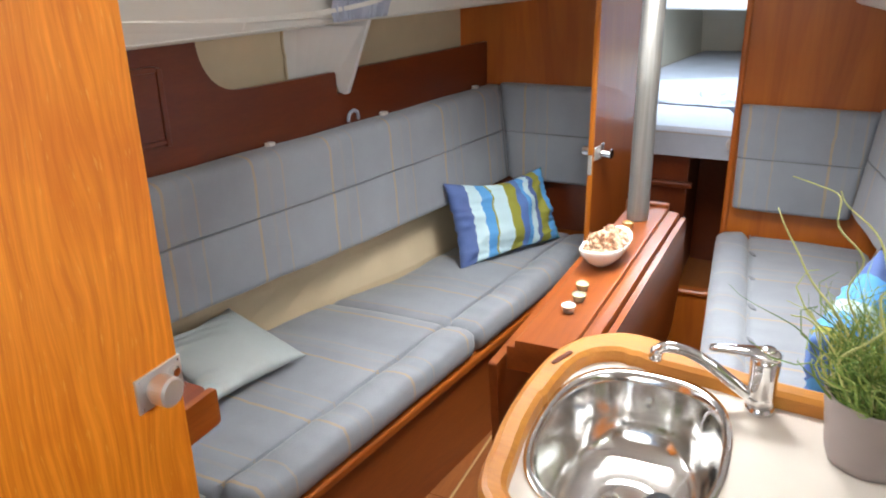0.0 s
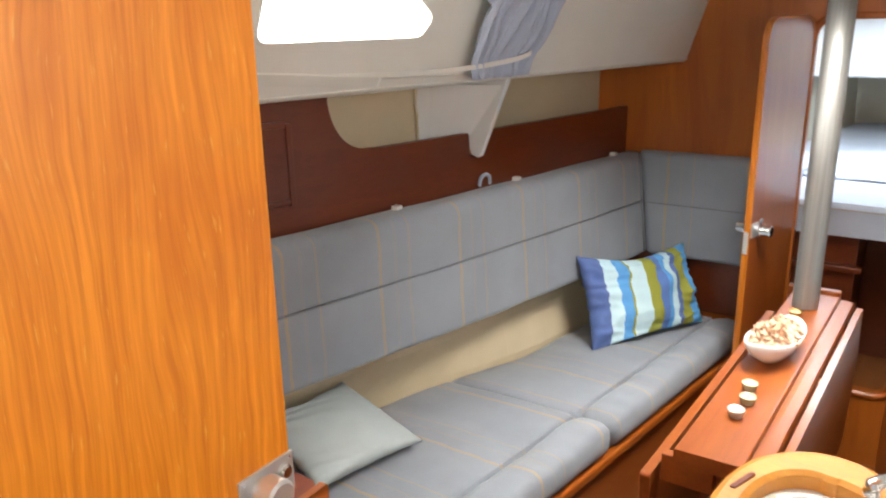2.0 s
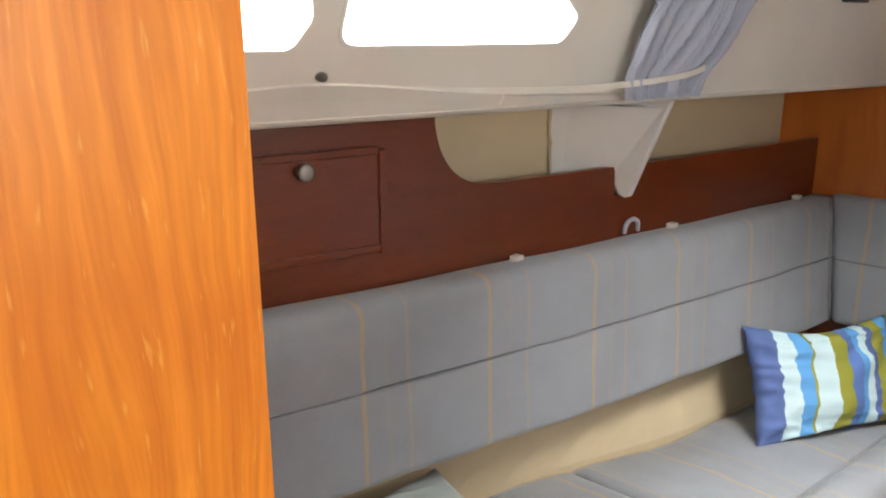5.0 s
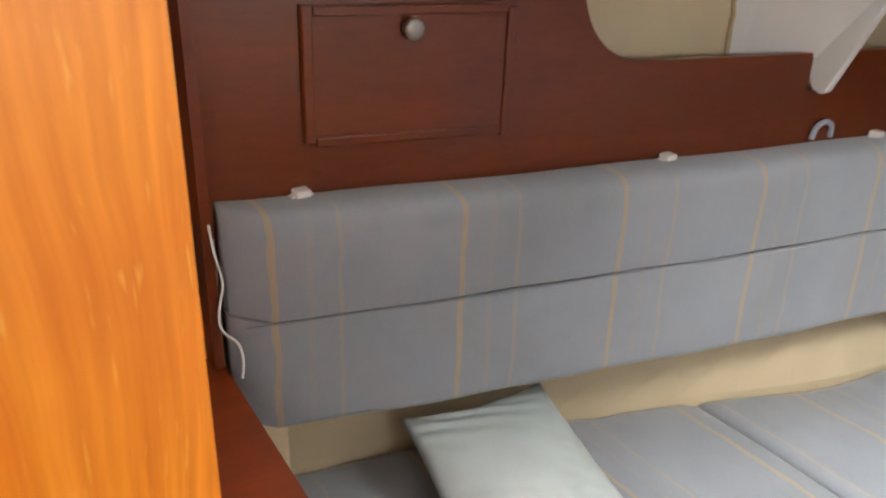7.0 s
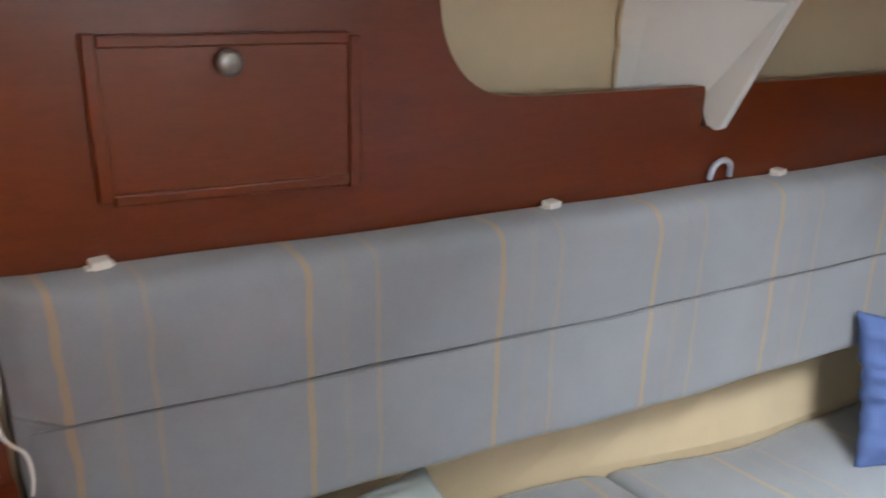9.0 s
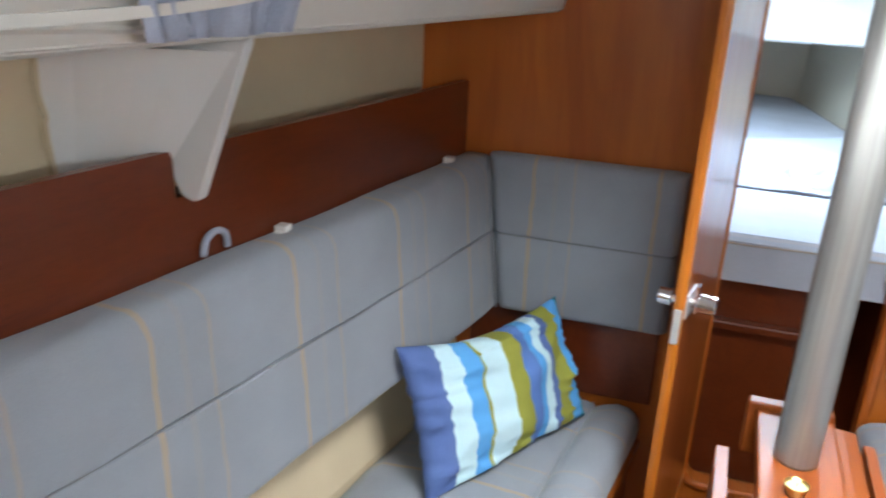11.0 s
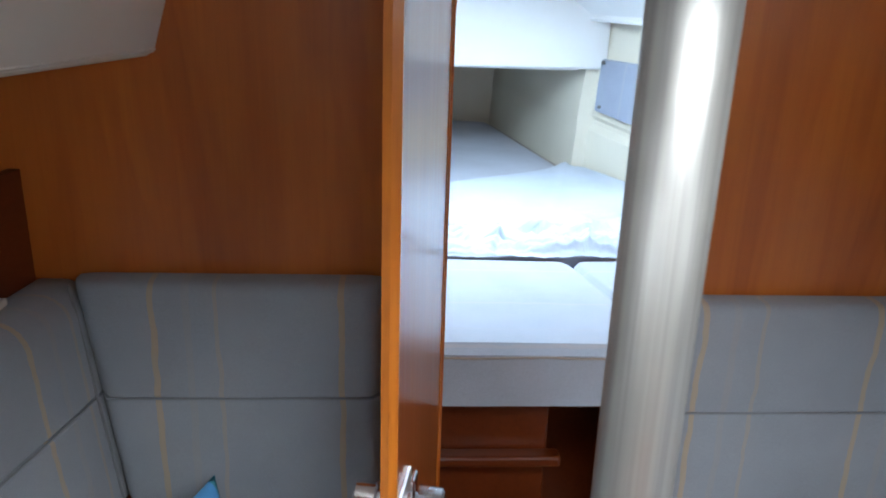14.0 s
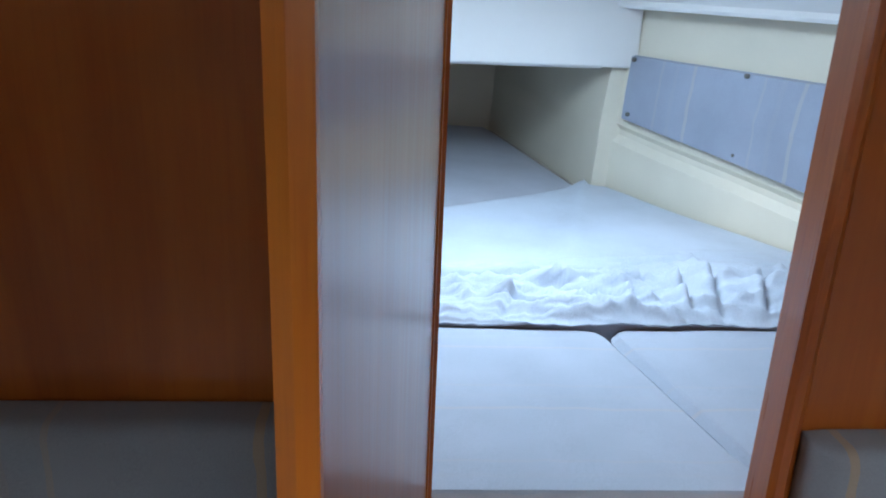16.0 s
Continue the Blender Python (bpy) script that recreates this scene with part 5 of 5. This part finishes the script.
cab = smooth_path([(bx(0.83) + 0.020, 0.827, 1.10), (bx(0.83) + 0.024, 0.831, 1.05), (bx(0.83) + 0.028, 0.838, 1.0), (bx(0.83) + 0.028, 0.828, 0.95), (bx(0.83) + 0.034, 0.829, 0.918), (bx(0.83) + 0.05, 0.848, 0.895), (bx(0.83) + 0.06, 0.850, 0.865), (bx(0.83) + 0.06, 0.846, 0.836)])
solid("white_cable", tube(cab, 0.0024, 8), CABLE, "thin white cable hanging beside the backrest", "cable", smooth=True)
bm = box(bx(0.92) - 0.045, bx(0.92) + 0.012, 0.868, 0.935, 0.487, 0.714, 0.012)
solid("backrest_bracket", bm, LINER, "cream padded bracket below the backrest", "bracket")

# ---- forward berth ----


def berth_edge(y, s):
    return CX - s * (fwd_half(y) - 0.006)


b1 = thing("berth_cushion", (-0.6, 3.2, 0.867), "pale blue-grey striped berth cushion filling the aft end of the bed", "cushion", "berth cushions")


def seam_x(y):
    return -0.158 + (3.435 - y) * 0.225 + 0.35 * max(0, 3.05 - y) ** 1.2


def berth_piece(parent, xl, xr, name):
    rings = []
    n = 24
    for i in range(n + 1):
        y = 2.955 + (3.432 - 2.955) * i / n
        drop = 0.016 * max(0, 1 - (y - 2.955) / 0.02) ** 2 + 0.005 * max(0, 1 - (3.432 - y) / 0.012) ** 2
        a, c = xl(y), xr(y)
        zt = 0.984 - drop
        ring = [(a, y, 0.868), (a, y, zt - 0.012), (a + 0.012, y, zt)]
        for k in range(1, 12):
            ring.append((a + (c - a) * k / 12, y, zt + 0.004 * math.sin(math.pi * k / 12)))
        ring += [(c - 0.012, y, zt), (c, y, zt - 0.012), (c, y, 0.868)]
        rings.append(ring)
    part(name, loft(rings), FABRIC_BERTH, parent, smooth=False)


def front_piping(parent, x0, x1):
    pts = [(x0 + (x1 - x0) * i / 20, 2.9555, 0.966 + 0.0015 * math.sin(i * 1.7)) for i in range(21)]
    part("edge_piping", tube(pts, 0.0028, 6), EDGING, parent, "rust-flecked edge piping")


def notch_gap(y):
    return 0.0015 + 0.03 * max(0, 1 - (3.432 - y) / 0.04) ** 2


berth_piece(b1, lambda y: berth_edge(y, 1), lambda y: seam_x(y) - notch_gap(y), "pad")
b2 = thing("berth_cushion", (0.2, 3.2, 0.867), "pale blue-grey striped berth cushion beside a diagonal seam", "cushion", "berth cushions")
berth_piece(b2, lambda y: seam_x(y) + notch_gap(y), lambda y: berth_edge(y, -1), "pad")
front_piping(b1, berth_edge(2.96, 1) + 0.01, seam_x(2.96) - 0.01)
front_piping(b2, seam_x(2.96) + 0.01, berth_edge(2.96, -1) - 0.01)
m1 = thing("mattress", (CX, 4.3, 0.867), "pale grey mattress tapering to the bow", "mattress")
rings = []
for i in range(31):
    y = 3.437 + (5.33 - 3.437) * i / 30
    a, c = berth_edge(y, 1), berth_edge(y, -1)
    ring = [(a, y, 0.868), (a, y, 0.97)] + [(a + (c - a) * k / 14, y, 0.982 + 0.006 * math.sin(math.pi * k / 14)) for k in range(1, 14)] + [(c, y, 0.97), (c, y, 0.868)]
    rings.append(ring)
part("pad", loft(rings), SHEET2, m1, smooth=False)
for sd in (1, -1):
    pts = [(berth_edge(y, sd) + sd * 0.004, y, 0.973) for y in [3.46 + (5.3 - 3.46) * i / 30 for i in range(31)]]
    part("edge_piping", tube(pts, 0.004, 6), EDGING, m1, "pale edge piping")

# rumpled sheet with a gathered edge
FOLDS = [(-0.55, 3.60, -0.10, 3.665, 0.022, 0.030), (-0.26, 3.575, 0.02, 3.60, 0.020, 0.022), (-0.50, 3.52, -0.22, 3.50, 0.018, 0.020), (0.06, 3.46, 0.11, 3.72, 0.024, 0.022),
         (0.0, 3.45, 0.03, 3.60, 0.016, 0.015), (0.14, 3.45, 0.20, 3.62, 0.018, 0.018), (0.22, 3.46, 0.34, 3.60, 0.018, 0.020), (-0.14, 3.70, 0.12, 3.74, 0.012, 0.03),
         (-0.62, 3.47, -0.52, 3.60, 0.02, 0.02), (-0.75, 3.5, -0.5, 3.72, 0.018, 0.03), (-0.34, 3.45, -0.30, 3.52, 0.014, 0.013), (-0.10, 3.45, -0.08, 3.53, 0.014, 0.012), (0.3, 3.45, 0.32, 3.55, 0.014, 0.012)]
nu, nvv = 220, 110
bm = bmesh.new()
grid = []
for i in range(nu + 1):
    u = i / nu
    col = []
    for j in range(nvv + 1):
        v = (j / nvv) ** 1.5
        x0, x1 = berth_edge(3.44, 1) + 0.01, berth_edge(3.44, -1) - 0.01
        xx = x0 + (x1 - x0) * u
        far = 4.395 - 0.62 * max(0, (0.04 - xx)) ** 0.9 if xx < 0.04 else 4.40
        far = max(far, 3.85)
        y = 3.425 + (far - 3.425) * v
        lim0, lim1 = berth_edge(max(y, 3.44), 1) + 0.004, berth_edge(max(y, 3.44), -1) - 0.004
        x = min(max(xx, lim0), lim1)
        gather = math.exp(-v / 0.10)
        z = 0.992 + 0.006 * math.sin(math.pi * u)
        z += gather * (0.0035 * math.sin(xx * 150 + 3 * math.sin(xx * 13)) + 0.0025 * math.sin(xx * 310 + 5 * math.sin(xx * 9)))
        wr = noise.noise(Vector((xx * 3.2 + 2 * v, v * 9.0 + 0.8 * math.sin(xx * 5), 1.7)))
        ridge = (1 - abs(noise.noise(Vector((xx * 2.1 + v * 3.5, v * 11 + xx * 1.5, 8.3))) * 2.2))
        z += math.exp(-((v - 0.14) / 0.16) ** 2) * (0.024 * wr + 0.026 * max(0, ridge) ** 4)
        z += 0.012 * math.exp(-((v - 0.09) / 0.07) ** 2)
        near = math.exp(-((v - 0.14) / 0.17) ** 2)
        for fx_, fy_, amp, off in ((4.5, 16.0, 0.020, 3.1), (9.0, 7.0, 0.017, 5.7), (7.0, 30.0, 0.010, 9.2)):
            wrinkle = 1 - abs(noise.noise(Vector((xx * fx_ + 3 * v, v * fy_ + 1.2 * math.sin(xx * 4), off)))) * 3.2
            z += near * amp * max(0, wrinkle) ** 3
        z += 0.006 * noise.noise(Vector((xx * 4, y * 3, 0.2)))
        for ax, ay, cx, cy, hh, ww in FOLDS:
            px, py = cx - ax, cy - ay
            q = ((xx - ax) * px + (y - ay) * py) / (px * px + py * py)
            if -0.2 < q < 1.2:
                dist = ((xx - ax) * py - (y - ay) * px) / math.hypot(px, py)
                taper = math.sin(math.pi * min(1, max(0, (q + 0.2) / 1.4)))
                ww, hh = ww * 0.62, hh * 0.9
                back = dist < 0
                z += taper * hh * (math.exp(-(dist / (ww * (2.2 if back else 0.45))) ** 2) - 0.8 * math.exp(-((dist - 0.95 * ww) / (0.4 * ww)) ** 2))
        z = 0.9905 + (z - 0.9905) * min(1, 0.25 + v / 0.035)
        z += 0.012 * math.exp(-((xx - 0.03 + (4.4 - y) * 0.25) / 0.03) ** 2) * v
        col.append(bm.verts.new((x, y + 0.003 * math.sin(xx * 23 + 2 * math.sin(xx * 7)) * gather, max(z, 0.9902))))
    grid.append(col)
for i in range(nu):
    for j in range(nvv):
        bm.faces.new((grid[i][j], grid[i + 1][j], grid[i + 1][j + 1], grid[i][j + 1]))
geo = bmesh.ops.extrude_face_region(bm, geom=bm.faces[:])
for v in geo["geom"]:
    if isinstance(v, bmesh.types.BMVert):
        v.co.z -= 0.003
solid("fitted_sheet", bm, SHEET, "rumpled white fitted sheet with a gathered elastic edge", "sheet", smooth=True)

# pocket strip along the hull
for s in (-1, 1):
    e = thing("hull_pocket", (CX - s * 0.6, 3.8, 1.19), "blue-grey fabric pocket strip studded to the hull lining", "pocket", "hull pockets")
    rings = []
    for i in range(25):
        y = 3.15 + (4.33 - 3.15) * i / 24
        h = fwd_half(y)
        zt, zb = 1.372 + 0.008 * (y - 4.3), 1.192 + 0.13 * (y - 4.3)
        bul = 0.012 + 0.008 * math.sin(y * 7)
        cut = 0.03 * max(0, (y - 4.24) / 0.09)
        rings.append([(CX - s * (h + q), y + (cut if z < 1.25 else 0) * 0.0, z) for q, z in ((0.012, zt), (0.003 - bul * 0.3, zt - 0.004), (-bul, (zt + zb) / 2), (-0.006 - bul * 0.5, zb + 0.006), (0.008, zb), (0.012, (zt + zb) / 2))])
    part("fabric", loft(rings), POCKET, e, smooth=False)
    for y in (4.31, 4.0, 3.7, 3.4):
        h = fwd_half(y)
        for z in (1.215 + 0.13 * (y - 4.3), 1.362):
            part("snap", tube([(CX - s * (h - 0.004), y, z), (CX - s * (h - 0.012), y, z), (CX - s * (h - 0.015), y, z)], [0.006, 0.006, 0.003], 10), GREYCABLE, e)

# berth front: locker box and step
e = thing("berth_locker", (-0.5, 3.05, 0.27), "dark red-brown teak locker and step under the berth", "locker")
part("side_box", box(-1.0, -0.268, 3.0, 3.42, 0.27, 0.862, 0.004), RED_WOOD, e)
part("step_edge", box(-0.95, -0.245, 2.965, 2.999, 0.728, 0.752, 0.006), RED_WOOD, e)
part("berth_board", box(CX - 0.9, CX + 0.9, 2.965, 3.42, 0.8635, 0.867, 0.0), RED_WOOD, e)
part("back_panel", box(-0.266, 0.55, 3.35, 3.37, 0.27, 0.862, 0.003), RED_WOOD, e)

# ---- sole planks ----
pl = bpy.data.objects["floor"]
meshes = {}
for i in range(9):
    x = -0.80 + 0.094 * i
    for j, (ya, yb) in enumerate(((-1.2, 0.4), (0.403, 1.6), (1.603, 2.9))):
        key = (round(yb - ya, 3))
        if key not in meshes:
            q = box(-0.043, 0.043, -(yb - ya) / 2, (yb - ya) / 2, 0.0, 0.006, 0.0012)
            meshes[key] = bpy.data.meshes.new("plank")
            q.to_mesh(meshes[key])
            q.free()
            meshes[key].materials.append(PLANK_WOOD)
        ob = new("plank", meshes[key])
        ob.parent = pl
        ob.location = Vector((x, (ya + yb) / 2, -0.004)) - pl.location
    q = box(-0.003, 0.003, -2.05, 2.05, 0.0, 0.0052, 0.0005)
    if "h" not in meshes:
        meshes["h"] = bpy.data.meshes.new("holly_strip")
        q.to_mesh(meshes["h"])
        meshes["h"].materials.append(HOLLY)
    q.free()
    ob = new("holly_strip", meshes["h"])
    ob.parent = pl
    ob.location = Vector((x + 0.047, 0.85, -0.004)) - pl.location
